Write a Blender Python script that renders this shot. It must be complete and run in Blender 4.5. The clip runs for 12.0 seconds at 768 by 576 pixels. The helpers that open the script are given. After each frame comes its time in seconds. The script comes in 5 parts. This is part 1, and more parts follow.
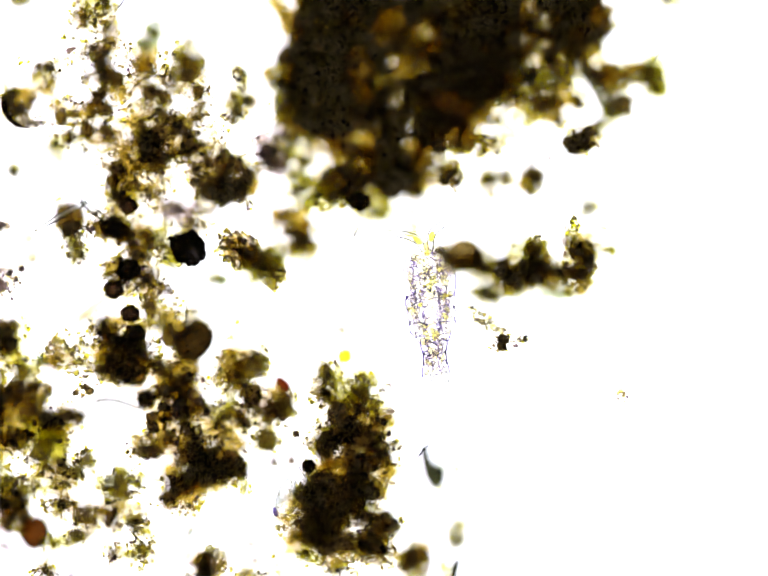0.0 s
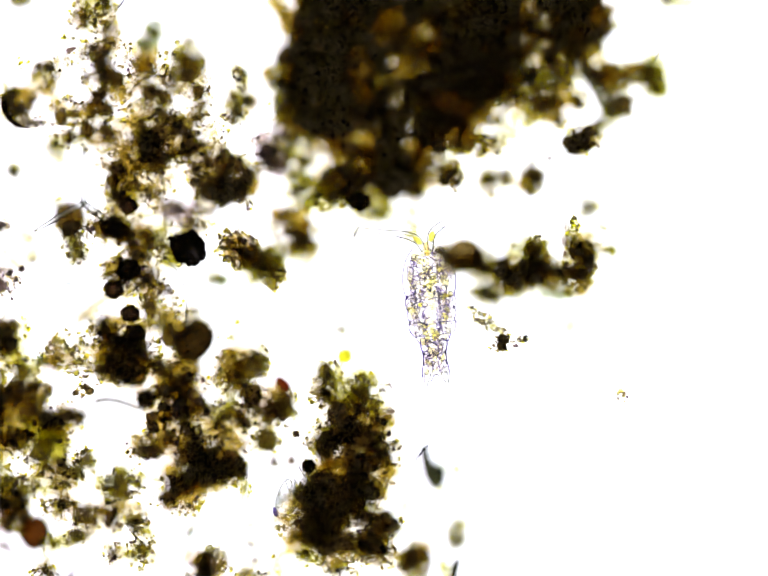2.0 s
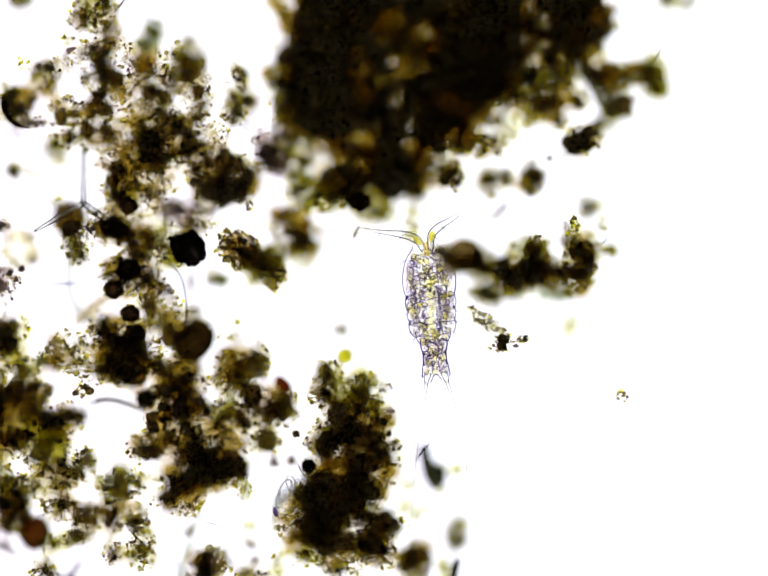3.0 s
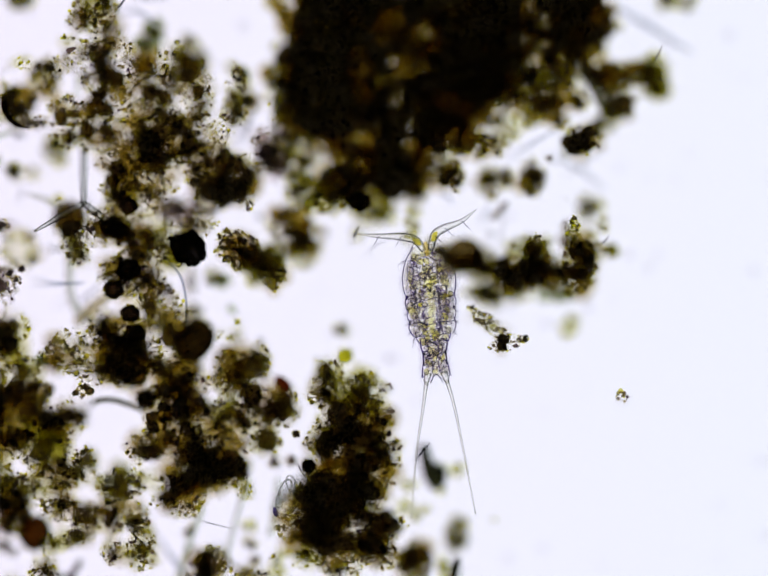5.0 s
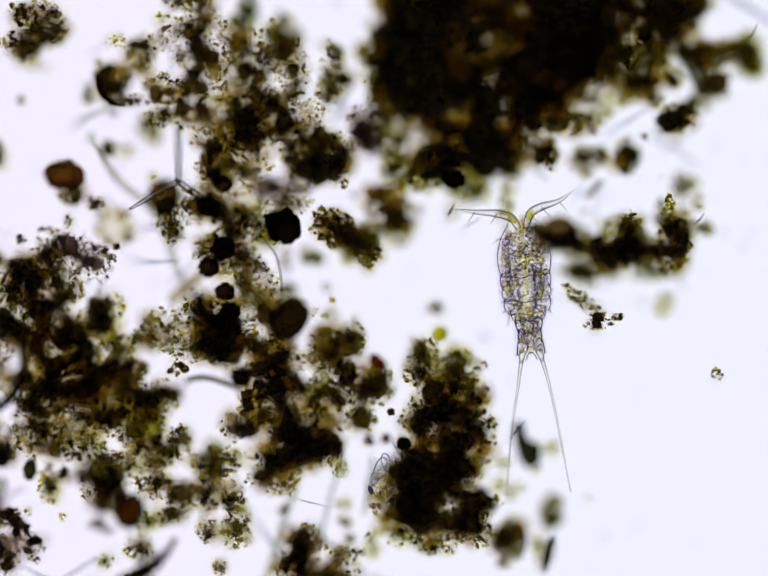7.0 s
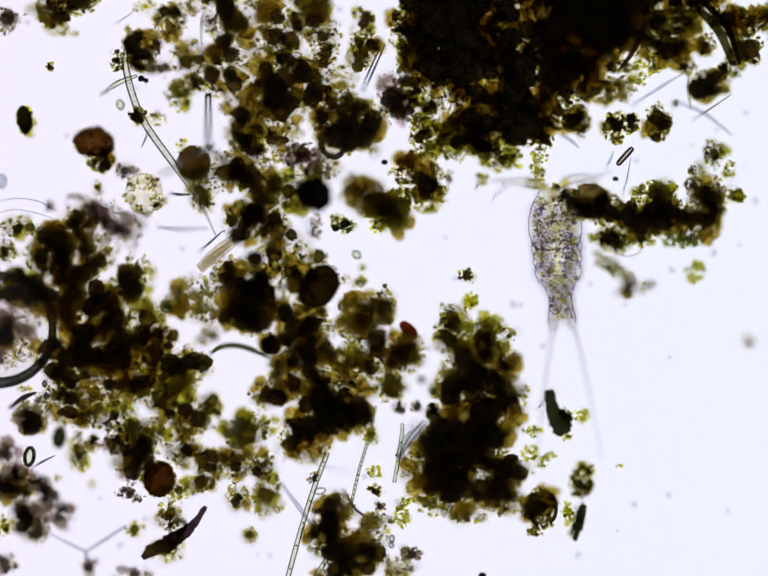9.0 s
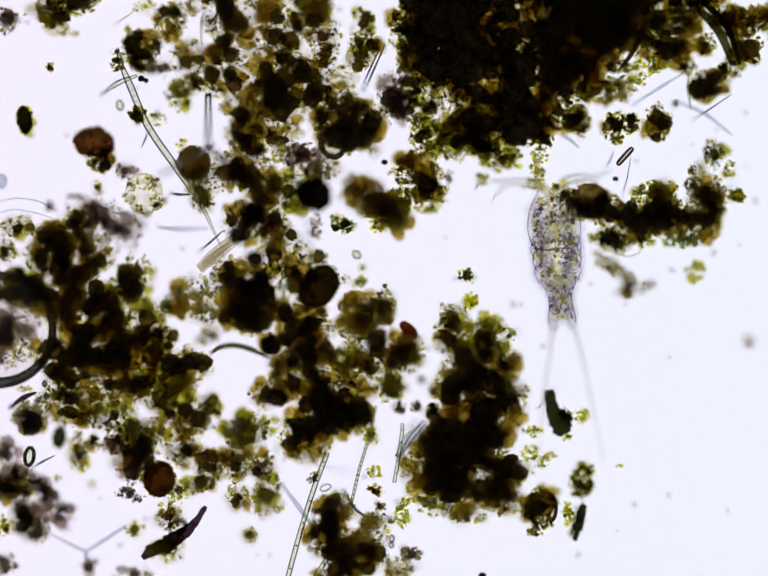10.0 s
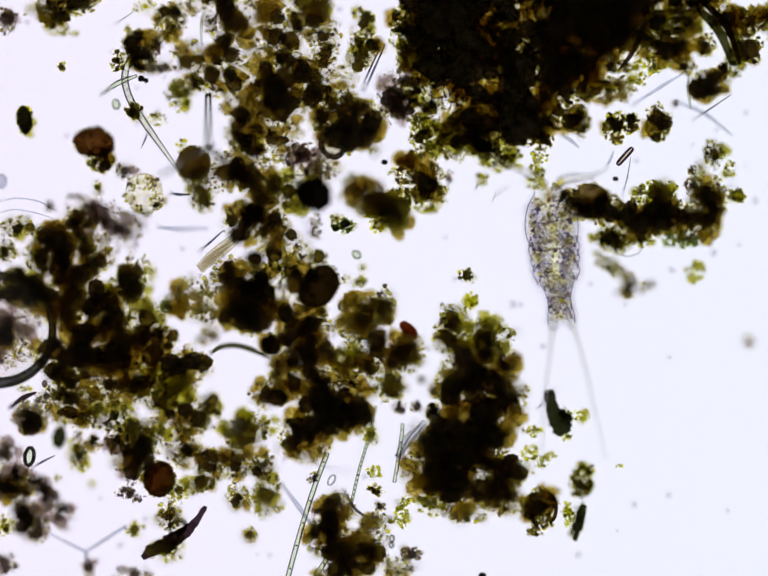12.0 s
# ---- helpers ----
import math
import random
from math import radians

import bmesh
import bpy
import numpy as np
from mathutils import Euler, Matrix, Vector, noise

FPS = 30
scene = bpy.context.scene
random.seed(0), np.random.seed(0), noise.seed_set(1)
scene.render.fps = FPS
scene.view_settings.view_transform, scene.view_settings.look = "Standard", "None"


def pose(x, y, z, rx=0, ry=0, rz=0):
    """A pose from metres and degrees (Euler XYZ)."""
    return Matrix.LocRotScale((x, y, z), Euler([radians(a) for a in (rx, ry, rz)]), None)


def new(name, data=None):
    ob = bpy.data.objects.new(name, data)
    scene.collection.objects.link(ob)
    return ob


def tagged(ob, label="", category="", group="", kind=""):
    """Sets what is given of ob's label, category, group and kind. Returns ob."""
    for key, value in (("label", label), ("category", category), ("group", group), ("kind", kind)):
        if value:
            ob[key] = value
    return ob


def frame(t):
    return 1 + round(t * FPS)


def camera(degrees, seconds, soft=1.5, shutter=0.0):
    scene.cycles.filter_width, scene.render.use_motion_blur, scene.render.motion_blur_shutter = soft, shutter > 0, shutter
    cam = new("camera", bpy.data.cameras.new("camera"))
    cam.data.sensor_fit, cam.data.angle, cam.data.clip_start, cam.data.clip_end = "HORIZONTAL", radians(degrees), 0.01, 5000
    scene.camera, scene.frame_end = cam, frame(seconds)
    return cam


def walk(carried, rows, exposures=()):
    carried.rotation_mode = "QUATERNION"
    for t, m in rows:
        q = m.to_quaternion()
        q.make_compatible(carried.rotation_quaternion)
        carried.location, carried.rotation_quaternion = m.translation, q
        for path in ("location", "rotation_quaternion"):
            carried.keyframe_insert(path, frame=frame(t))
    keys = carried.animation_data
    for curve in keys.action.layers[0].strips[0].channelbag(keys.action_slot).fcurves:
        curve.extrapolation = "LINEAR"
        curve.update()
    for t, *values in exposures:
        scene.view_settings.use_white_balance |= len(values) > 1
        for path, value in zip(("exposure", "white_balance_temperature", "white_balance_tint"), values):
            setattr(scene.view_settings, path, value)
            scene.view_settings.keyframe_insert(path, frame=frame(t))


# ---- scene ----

# A drop of pond water under the microscope, built a thousand times enlarged: one metre stands for one millimetre.
# The stage is laid out in divisions of 2 micrometres: x to the right, y towards the viewer, z up from the glass.
DIV = 2e-3
FOCUS = 30.0


def at(x, y, z=0.0):
    return Vector(((x - 784) * DIV, (588 - y) * DIV, z * DIV))


cam = camera(math.degrees(2 * math.atan(784 * DIV / FOCUS)), 12.0, soft=1.5)
cam.data.dof.use_dof = True
cam.data.dof.focus_distance = FOCUS
cam.data.dof.aperture_fstop = cam.data.lens / 1000 / (2 * FOCUS * 0.22)


def over(x, y, z):
    """The objective over the point x, y of the stage, focused z divisions above the glass."""
    return Matrix.Translation(at(784 + x, 588 + y, z) + Vector((0, 0, FOCUS)))


walk(cam, [
    (0.0, over(256, -111.5, 84)), (5.1, over(256, -111.5, 84)), (5.2, over(253.5, -113.5, 84)), (5.3, over(250.7, -116, 84)), (5.4, over(235, -131.5, 84)),
    (5.5, over(220, -147.3, 84)), (5.6, over(217.4, -149.2, 84)), (5.7, over(215.6, -152.7, 84)), (5.8, over(212, -155.4, 84)), (5.9, over(195.5, -171, 84)),
    (6.0, over(184.5, -183, 84)), (6.3, over(183, -186.5, 84)), (6.5, over(183, -186.5, 84)), (6.6, over(179.7, -183.2, 84)), (6.7, over(164.7, -168.8, 84)),
    (6.8, over(113, -116.5, 84)), (6.9, over(72, -75.5, 84)), (7.0, over(62, -66.5, 84)), (7.1, over(50.3, -51.2, 84)), (7.2, over(6.5, -10.5, 82)),
    (7.5, over(0, 0, 72)), (8.5, over(0, 0, 35)), (8.8, over(0, 0, 33)), (12.0, over(0, 0, 33)),
], exposures=[
    (0.0, 2.05), (0.8, 2.4), (1.2, 2.95), (1.6, 2.5), (2.0, 1.65), (2.4, 1.15), (2.8, 0.95), (3.2, 0.75), (4.8, 0.05), (5.2, 0.0), (12.0, 0.0),
])

# ---- light: the lamp field under the condenser, in a dim room ----
world = bpy.data.worlds.new("dim_room")
scene.world = world
world.use_nodes = True
world.node_tree.nodes["Background"].inputs[0].default_value = (0.8, 0.85, 1.0, 1)
world.node_tree.nodes["Background"].inputs[1].default_value = 0.12
LAMP = 1.05
scene.cycles.transparent_max_bounces = 48


# ---- materials ----
class Mat:
    """A node material under construction."""

    def __init__(self, name):
        self.m = bpy.data.materials.new(name)
        self.m.use_nodes = True
        self.t = self.m.node_tree
        self.t.nodes.clear()
        self.out = self.t.nodes.new("ShaderNodeOutputMaterial")

    def node(self, kind, **inputs):
        n = self.t.nodes.new("ShaderNode" + kind)
        for k, v in inputs.items():
            self.put(n, k.replace("_", " "), v)
        return n

    def put(self, n, k, v):
        sock = n.inputs[int(k)] if k.isdigit() else n.inputs[k]
        if isinstance(v, bpy.types.NodeSocket):
            self.t.links.new(v, sock)
        else:
            sock.default_value = v

    def noise(self, size, detail=3.0, rough=0.6):
        """Noise with features of that many divisions."""
        co = self.node("TexCoord").outputs["Object"]
        return self.node("TexNoise", Vector=co, Scale=1 / (size * DIV), Detail=detail, Roughness=rough).outputs["Fac"]

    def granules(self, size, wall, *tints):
        """Packed granules of that many divisions, each of its own tint, darker towards its edge."""
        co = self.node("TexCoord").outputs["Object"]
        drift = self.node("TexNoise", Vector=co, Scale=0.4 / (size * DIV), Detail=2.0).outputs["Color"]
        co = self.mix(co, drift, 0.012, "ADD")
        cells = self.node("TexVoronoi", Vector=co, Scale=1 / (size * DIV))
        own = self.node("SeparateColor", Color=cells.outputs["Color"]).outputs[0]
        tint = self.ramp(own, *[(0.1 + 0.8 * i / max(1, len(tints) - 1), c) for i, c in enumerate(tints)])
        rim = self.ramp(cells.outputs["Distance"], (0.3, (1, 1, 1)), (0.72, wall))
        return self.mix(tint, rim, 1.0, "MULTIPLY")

    def ramp(self, fac, *stops):
        r = self.node("ValToRGB", Fac=fac)
        e = r.color_ramp.elements
        while len(e) < len(stops):
            e.new(1.0)
        for el, (p, c) in zip(e, stops):
            el.position, el.color = p, (*c, 1)
        return r.outputs["Color"]

    def mix(self, a, b, fac, mode="MIX"):
        n = self.t.nodes.new("ShaderNodeMix")
        n.data_type, n.blend_type = "RGBA", mode
        for k, v in ((0, fac), (6, a), (7, b)):
            if isinstance(v, tuple) and len(v) == 3:
                v = (*v, 1)
            self.put(n, str(k), v)
        return n.outputs[2]

    def shaders(self, a, b, fac):
        n = self.node("MixShader", Fac=fac)
        self.t.links.new(a, n.inputs[1])
        self.t.links.new(b, n.inputs[2])
        return n.outputs[0]

    def done(self, shader):
        self.t.links.new(shader, self.out.inputs["Surface"])
        return self.m


def grain_material(name, *tints, clear=0.2, solid=0.1, index=1.21):
    """Detritus grains: stained by their own colour, some of them clear and refracting."""
    k = Mat(name)
    rnd = k.node("NewGeometry").outputs["Random Per Island"]
    n = len(tints)
    tint = k.ramp(rnd, *[(i / max(1, n - 1), c) for i, c in enumerate(tints)])
    stain = k.ramp(k.noise(5), (0.3, (0.7, 0.675, 0.64)), (0.65, (1, 1, 1)))
    tint = k.mix(tint, stain, 0.6, "MULTIPLY")
    thin = k.node("BsdfTransparent", Color=tint).outputs[0]
    bend = k.node("BsdfRefraction", Color=tint, IOR=index, Roughness=0.05).outputs[0]
    body = k.node("BsdfPrincipled", Base_Color=k.mix(tint, (0.34, 0.22, 0.08), 0.7), Roughness=0.7, Specular_IOR_Level=0.1).outputs[0]
    pick = k.node("Math", **{"0": rnd, "1": 7.31})
    pick.operation = "MULTIPLY"
    part_of = k.node("Math", **{"0": pick.outputs[0]})
    part_of.operation = "FRACT"
    is_clear = k.node("Math", **{"0": part_of.outputs[0], "1": clear})
    is_clear.operation = "LESS_THAN"
    return k.done(k.shaders(k.shaders(thin, bend, is_clear.outputs[0]), body, solid))


def lump_material(name, dark, light, solid=0.25, size=14, grit=0.0):
    """Compacted lumps: mottled, letting little light through."""
    k = Mat(name)
    own = k.node("ObjectInfo").outputs["Random"]
    mott = k.noise(size, 5.0, 0.65)
    tint = k.ramp(mott, (0.34, dark), (0.62, light))
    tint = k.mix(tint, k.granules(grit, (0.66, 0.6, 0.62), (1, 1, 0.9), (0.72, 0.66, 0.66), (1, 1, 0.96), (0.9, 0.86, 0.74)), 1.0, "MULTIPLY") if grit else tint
    shade = k.ramp(own, (0.0, (0.75, 0.75, 0.75)), (1.0, (1, 1, 1)))
    tint = k.mix(tint, shade, 1.0, "MULTIPLY")
    thin = k.node("BsdfTransparent", Color=tint).outputs[0]
    bump = k.node("Bump", Strength=0.6, Distance=2 * DIV, Height=k.noise(4)).outputs[0]
    body = k.node("BsdfPrincipled", Base_Color=k.mix(tint, (0.17, 0.115, 0.045), 0.8), Roughness=0.85, Specular_IOR_Level=0.06, Normal=bump).outputs[0]
    return k.done(k.shaders(thin, body, solid))


def floc_material(name, wall, *tints, size=6.5, solid=0.03):
    """Soft floc: fine granules packed in clear slime."""
    k = Mat(name)
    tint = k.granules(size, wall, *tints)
    cloud = k.ramp(k.noise(16, 4.0), (0.35, (0.78, 0.75, 0.7)), (0.62, (1, 1, 1)))
    tint = k.mix(tint, cloud, 1.0, "MULTIPLY")
    thin = k.node("BsdfTransparent", Color=tint).outputs[0]
    body = k.node("BsdfPrincipled", Base_Color=k.mix(tint, (0.34, 0.22, 0.08), 0.6), Roughness=0.7, Specular_IOR_Level=0.1).outputs[0]
    return k.done(k.shaders(thin, body, solid))


def clear_material(name, tint, index=1.1, rough=0.02, solid=0.03, stain=(0.9, 0.9, 0.85), thin_part=0.0, size=9):
    """Clear cell walls and cuticle, seen by how they bend the light."""
    k = Mat(name)
    c = k.mix(tint, stain, k.ramp(k.noise(size), (0.35, (0, 0, 0)), (0.7, (1, 1, 1))), "MULTIPLY")
    bump = k.node("Bump", Strength=0.35, Distance=1.0 * DIV, Height=k.noise(size * 0.6)).outputs[0]
    bend = k.node("BsdfRefraction", Color=c, IOR=index, Roughness=rough, Normal=bump).outputs[0]
    thin = k.node("BsdfTransparent", Color=c).outputs[0]
    body = k.node("BsdfPrincipled", Base_Color=c, Roughness=0.3).outputs[0]
    return k.done(k.shaders(k.shaders(bend, thin, thin_part), body, solid))


GOLD = grain_material("golden_grains", (0.98, 0.97, 0.2), (0.9, 0.9, 0.1), (0.98, 0.97, 0.36), (0.44, 0.4, 0.3), (0.86, 0.86, 0.1), clear=0.36, solid=0.03)
OLIVE = grain_material("olive_grains", (0.96, 0.95, 0.22), (0.6, 0.6, 0.1), (0.98, 0.97, 0.38), (0.28, 0.23, 0.27), (0.88, 0.87, 0.14), (0.4, 0.38, 0.12), clear=0.38, solid=0.03)
BROWN = grain_material("brown_grains", (0.86, 0.81, 0.17), (0.98, 0.97, 0.3), (0.27, 0.19, 0.27), (0.8, 0.74, 0.2), (0.98, 0.97, 0.42), (0.4, 0.32, 0.16), (0.92, 0.89, 0.18), clear=0.4, solid=0.03)
HIGH = grain_material("violet_brown_grains", (0.97, 0.95, 0.4), (0.36, 0.26, 0.43), (0.94, 0.9, 0.28), (0.44, 0.33, 0.5), (0.98, 0.96, 0.54), (0.25, 0.17, 0.3), (0.84, 0.77, 0.24), clear=0.45, solid=0.02)
FRINGE = grain_material("yellow_fringe_grains", (0.99, 0.98, 0.42), (0.95, 0.94, 0.22), (0.5, 0.42, 0.46), (0.99, 0.98, 0.6), (0.9, 0.89, 0.24), (0.99, 0.98, 0.5), clear=0.55, solid=0.02)
GREY = grain_material("grey_grains", (0.92, 0.88, 0.82), (0.96, 0.94, 0.76), (0.44, 0.37, 0.47), (0.96, 0.94, 0.5), (0.72, 0.64, 0.68), clear=0.45, solid=0.03)
PALE = grain_material("pale_grains", (0.99, 0.98, 0.78), (0.97, 0.96, 0.4), (0.46, 0.38, 0.46), (0.93, 0.91, 0.34), (0.98, 0.97, 0.64), clear=0.6, solid=0.02)
GREEN = grain_material("green_grains", (0.7, 0.78, 0.4), (0.8, 0.83, 0.42), (0.5, 0.6, 0.3), clear=0.3, solid=0.04)
LIME = grain_material("lime_grains", (0.98, 0.98, 0.26), (0.92, 0.93, 0.18), (0.97, 0.97, 0.46), (0.64, 0.66, 0.18), clear=0.4, solid=0.02)
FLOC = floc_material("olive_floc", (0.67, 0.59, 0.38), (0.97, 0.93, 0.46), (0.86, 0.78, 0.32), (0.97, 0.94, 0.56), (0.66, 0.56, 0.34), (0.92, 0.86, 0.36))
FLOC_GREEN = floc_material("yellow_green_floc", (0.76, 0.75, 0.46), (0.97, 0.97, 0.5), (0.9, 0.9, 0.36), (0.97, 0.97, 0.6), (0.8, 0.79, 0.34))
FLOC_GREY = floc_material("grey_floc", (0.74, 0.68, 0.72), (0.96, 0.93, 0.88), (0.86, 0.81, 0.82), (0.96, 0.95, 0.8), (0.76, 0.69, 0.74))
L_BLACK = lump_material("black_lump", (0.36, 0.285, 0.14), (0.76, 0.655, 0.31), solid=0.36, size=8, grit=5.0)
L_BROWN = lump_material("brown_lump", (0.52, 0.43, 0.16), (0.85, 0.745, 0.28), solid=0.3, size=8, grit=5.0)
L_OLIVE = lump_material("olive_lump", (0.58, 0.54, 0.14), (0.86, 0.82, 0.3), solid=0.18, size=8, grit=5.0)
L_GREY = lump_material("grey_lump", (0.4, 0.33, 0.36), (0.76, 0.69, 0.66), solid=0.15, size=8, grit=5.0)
L_RED = lump_material("rust_lump", (0.07, 0.032, 0.014), (0.52, 0.31, 0.12), size=4.5, solid=0.06, grit=1.5)
L_GREEN = lump_material("green_lump", (0.2, 0.24, 0.12), (0.42, 0.46, 0.24), solid=0.18)
STONE = lump_material("blue_black_stone", (0.02, 0.02, 0.028), (0.2, 0.19, 0.2), solid=0.02, size=2.2, grit=1.2)
CLEAR = clear_material("clear_cell_wall", (0.96, 0.97, 0.97), index=1.4)
CLEAR_GREEN = clear_material("greenish_cell_wall", (0.96, 0.975, 0.94), index=1.26, stain=(0.86, 0.93, 0.72))
CLEAR_GREY = clear_material("greyish_fibre", (0.8, 0.82, 0.88), index=1.06, thin_part=0.4)
DARK_WALL = clear_material("dark_shell_wall", (0.26, 0.24, 0.2), index=1.15, stain=(0.5, 0.5, 0.4), solid=0.06)
AMBER = clear_material("amber_flake", (0.95, 0.93, 0.85), index=1.2, stain=(0.72, 0.68, 0.55), thin_part=0.4, size=4)
BARK = lump_material("violet_bark", (0.14, 0.09, 0.13), (0.5, 0.4, 0.46), solid=0.04, size=6, grit=4)
NEEDLE = lump_material("dark_needle", (0.3, 0.3, 0.36), (0.5, 0.5, 0.56), solid=0.1)
AIR = clear_material("air_bubble", (0.97, 0.96, 0.97), index=0.86, stain=(0.97, 0.95, 0.9))

# ---- mesh helpers ----
rng = np.random.default_rng(7)


def ico(level):
    bm = bmesh.new()
    bmesh.ops.create_icosphere(bm, subdivisions=level, radius=1.0)
    bm.verts.ensure_lookup_table()
    v = np.array([x.co for x in bm.verts])
    f = np.array([[x.index for x in y.verts] for y in bm.faces])
    bm.free()
    return v, f


ICO1, ICO2, ICO3, ICO4 = ico(1), ico(2), ico(3), ico(4)
OCTA = (np.array(((1, 0, 0), (-1, 0, 0), (0, 1, 0), (0, -1, 0), (0, 0, 1), (0, 0, -1)), float),
        np.array(((0, 2, 4), (2, 1, 4), (1, 3, 4), (3, 0, 4), (2, 0, 5), (1, 2, 5), (3, 1, 5), (0, 3, 5))))


def mesh_of(name, verts, faces, material, smooth=True):
    """A mesh from arrays of corners, in divisions, and of faces with equally many corners."""
    me = bpy.data.meshes.new(name)
    faces = np.asarray(faces)
    n, k = faces.shape
    me.vertices.add(len(verts))
    me.vertices.foreach_set("co", (np.asarray(verts) * DIV).astype(np.float32).ravel())
    me.loops.add(n * k)
    me.loops.foreach_set("vertex_index", faces.astype(np.int32).ravel())
    me.polygons.add(n)
    me.polygons.foreach_set("loop_start", np.arange(0, n * k, k, dtype=np.int32))
    me.polygons.foreach_set("use_smooth", np.full(n, smooth))
    me.update(calc_edges=True)
    me.validate()
    me.materials.append(material)
    return me


def part(name, me, parent, label="", m=None, kind=""):
    ob = new(name, me)
    ob.parent = parent
    if m is not None:
        ob.matrix_basis = m
    return tagged(ob, label, kind=kind)


def thing(name, x, y, label, category, group="", z=0.0):
    ob = new(name)
    ob.empty_display_size = 10 * DIV
    ob.location = at(x, y, z)
    return tagged(ob, label, category, group)


def turns(n):
    """n random rotations."""
    q = rng.normal(size=(n, 4))
    q /= np.linalg.norm(q, axis=1)[:, None]
    w, x, y, z = q.T
    return np.stack([np.stack([1 - 2 * (y * y + z * z), 2 * (x * y - w * z), 2 * (x * z + w * y)], -1),
                     np.stack([2 * (x * y + w * z), 1 - 2 * (x * x + z * z), 2 * (y * z - w * x)], -1),
                     np.stack([2 * (x * z - w * y), 2 * (y * z + w * x), 1 - 2 * (x * x + y * y)], -1)], -2)


def grains(name, centres, radii, material, base=None, uneven=0.2):
    """Many small angular grains in one mesh, the smallest with the fewest faces."""
    verts, faces, count = [], [], 0
    sets = [(base, np.full(len(radii), True))] if base else [(OCTA, radii < 2.9), (ICO1, radii >= 2.9)]
    for (v, f), pick in sets:
        c, r = centres[pick], radii[pick]
        n = len(c)
        if n == 0:
            continue
        pts = v[None] * (1 + uneven * (rng.random((n, len(v), 1)) * 2 - 1))
        pts = pts * rng.uniform(0.7, 1.25, (n, 1, 3))
        pts = np.einsum("nij,nkj->nki", turns(n), pts) * r[:, None, None] + c[:, None]
        verts.append(pts.reshape(-1, 3))
        faces.append((f[None] + (np.arange(n) * len(v))[:, None, None]).reshape(-1, 3) + count)
        count += n * len(v)
    return mesh_of(name, np.concatenate(verts), np.concatenate(faces), material)


def rough_ball(seed, uneven, wave, stretch=(1, 1, 1), base=ICO4, fine=0.0):
    """A ball of radius 1 with a worn, knobbly skin."""
    v, f = base
    out = []
    for p in v:
        q = Vector(p)
        d = noise.noise(q * wave + Vector((seed * 3.7, 0, 0))) + 0.5 * noise.noise(q * wave * 2.3 + Vector((0, seed * 5.1, 0)))
        d += 0.25 * noise.noise(q * wave * 5.1 + Vector((0, 0, seed * 2.9)))
        d += fine * (noise.noise(q * 9 + Vector((seed, 1, 0))) + 0.7 * noise.noise(q * 17 + Vector((seed, 2, 0))))
        out.append(q * (1 + uneven * d))
    return np.array(out) * np.array(stretch), f


BALLS = [rough_ball(i, 0.3, 1.5, fine=0.3) for i in range(5)]
CRUMBS = [rough_ball(i + 8, 0.28, 1.7, base=ICO3, fine=1.1) for i in range(7)]
SMOOTH = [rough_ball(i + 20, 0.12, 1.2, fine=0.1) for i in range(3)]
lump_meshes = {}


def lump_mesh(material, smooth=False, small=False):
    """One of a few shared lump meshes, ten divisions in radius."""
    pool = SMOOTH if smooth else CRUMBS if small else BALLS
    i = int(rng.integers(len(pool)))
    key = (material.name, smooth, small, i)
    if key not in lump_meshes:
        lump_meshes[key] = mesh_of("lump", pool[i][0] * 10, pool[i][1], material)
    return lump_meshes[key]


def lump_pose(p, r):
    """A turned lump of radius r at p, in divisions from its thing."""
    e = Euler(rng.uniform(0, 6.28, 3))
    s = r / 10 * rng.uniform(0.85, 1.15, 3)
    return Matrix.LocRotScale(Vector(p) * DIV, e, Vector(s))


def sweep(points, radii, sides=8, steps=5, flat=1.0):
    """A tube along a smooth line through the points."""
    pts = [Vector(p) for p in points]
    ext = [2 * pts[0] - pts[1]] + pts + [2 * pts[-1] - pts[-2]]
    line, rad = [], []
    for i in range(len(pts) - 1):
        a, b, c, d = ext[i:i + 4]
        for s in range(steps):
            t = s / steps
            line.append(0.5 * (2 * b + (c - a) * t + (2 * a - 5 * b + 4 * c - d) * t * t + (3 * b - a - 3 * c + d) * t ** 3))
            rad.append(radii[i] + (radii[i + 1] - radii[i]) * t)
    line.append(pts[-1])
    rad.append(radii[-1])
    verts, faces = [], []
    for i, p in enumerate(line):
        d = (line[min(i + 1, len(line) - 1)] - line[max(i - 1, 0)]).normalized()
        side = d.cross(Vector((0, 0, 1)))
        side = side.normalized() if side.length > 1e-6 else Vector((1, 0, 0))
        up = side.cross(d)
        for j in range(sides):
            a = j / sides * 2 * math.pi
            verts.append(p + (side * math.cos(a) + up * math.sin(a) * flat) * rad[i])
    for i in range(len(line) - 1):
        for j in range(sides):
            k = (j + 1) % sides
            faces.append((i * sides + j, i * sides + k, (i + 1) * sides + k, (i + 1) * sides + j))
    for ring, order in ((0, -1), (len(line) - 1, 1)):
        c = len(verts)
        verts.append(line[0] if ring == 0 else line[-1])
        for j in range(sides):
            k = (j + 1) % sides
            a, b = ring * sides + j, ring * sides + k
            faces.append((b, a, c, c) if order < 0 else (a, b, c, c))
    return np.array(verts), faces


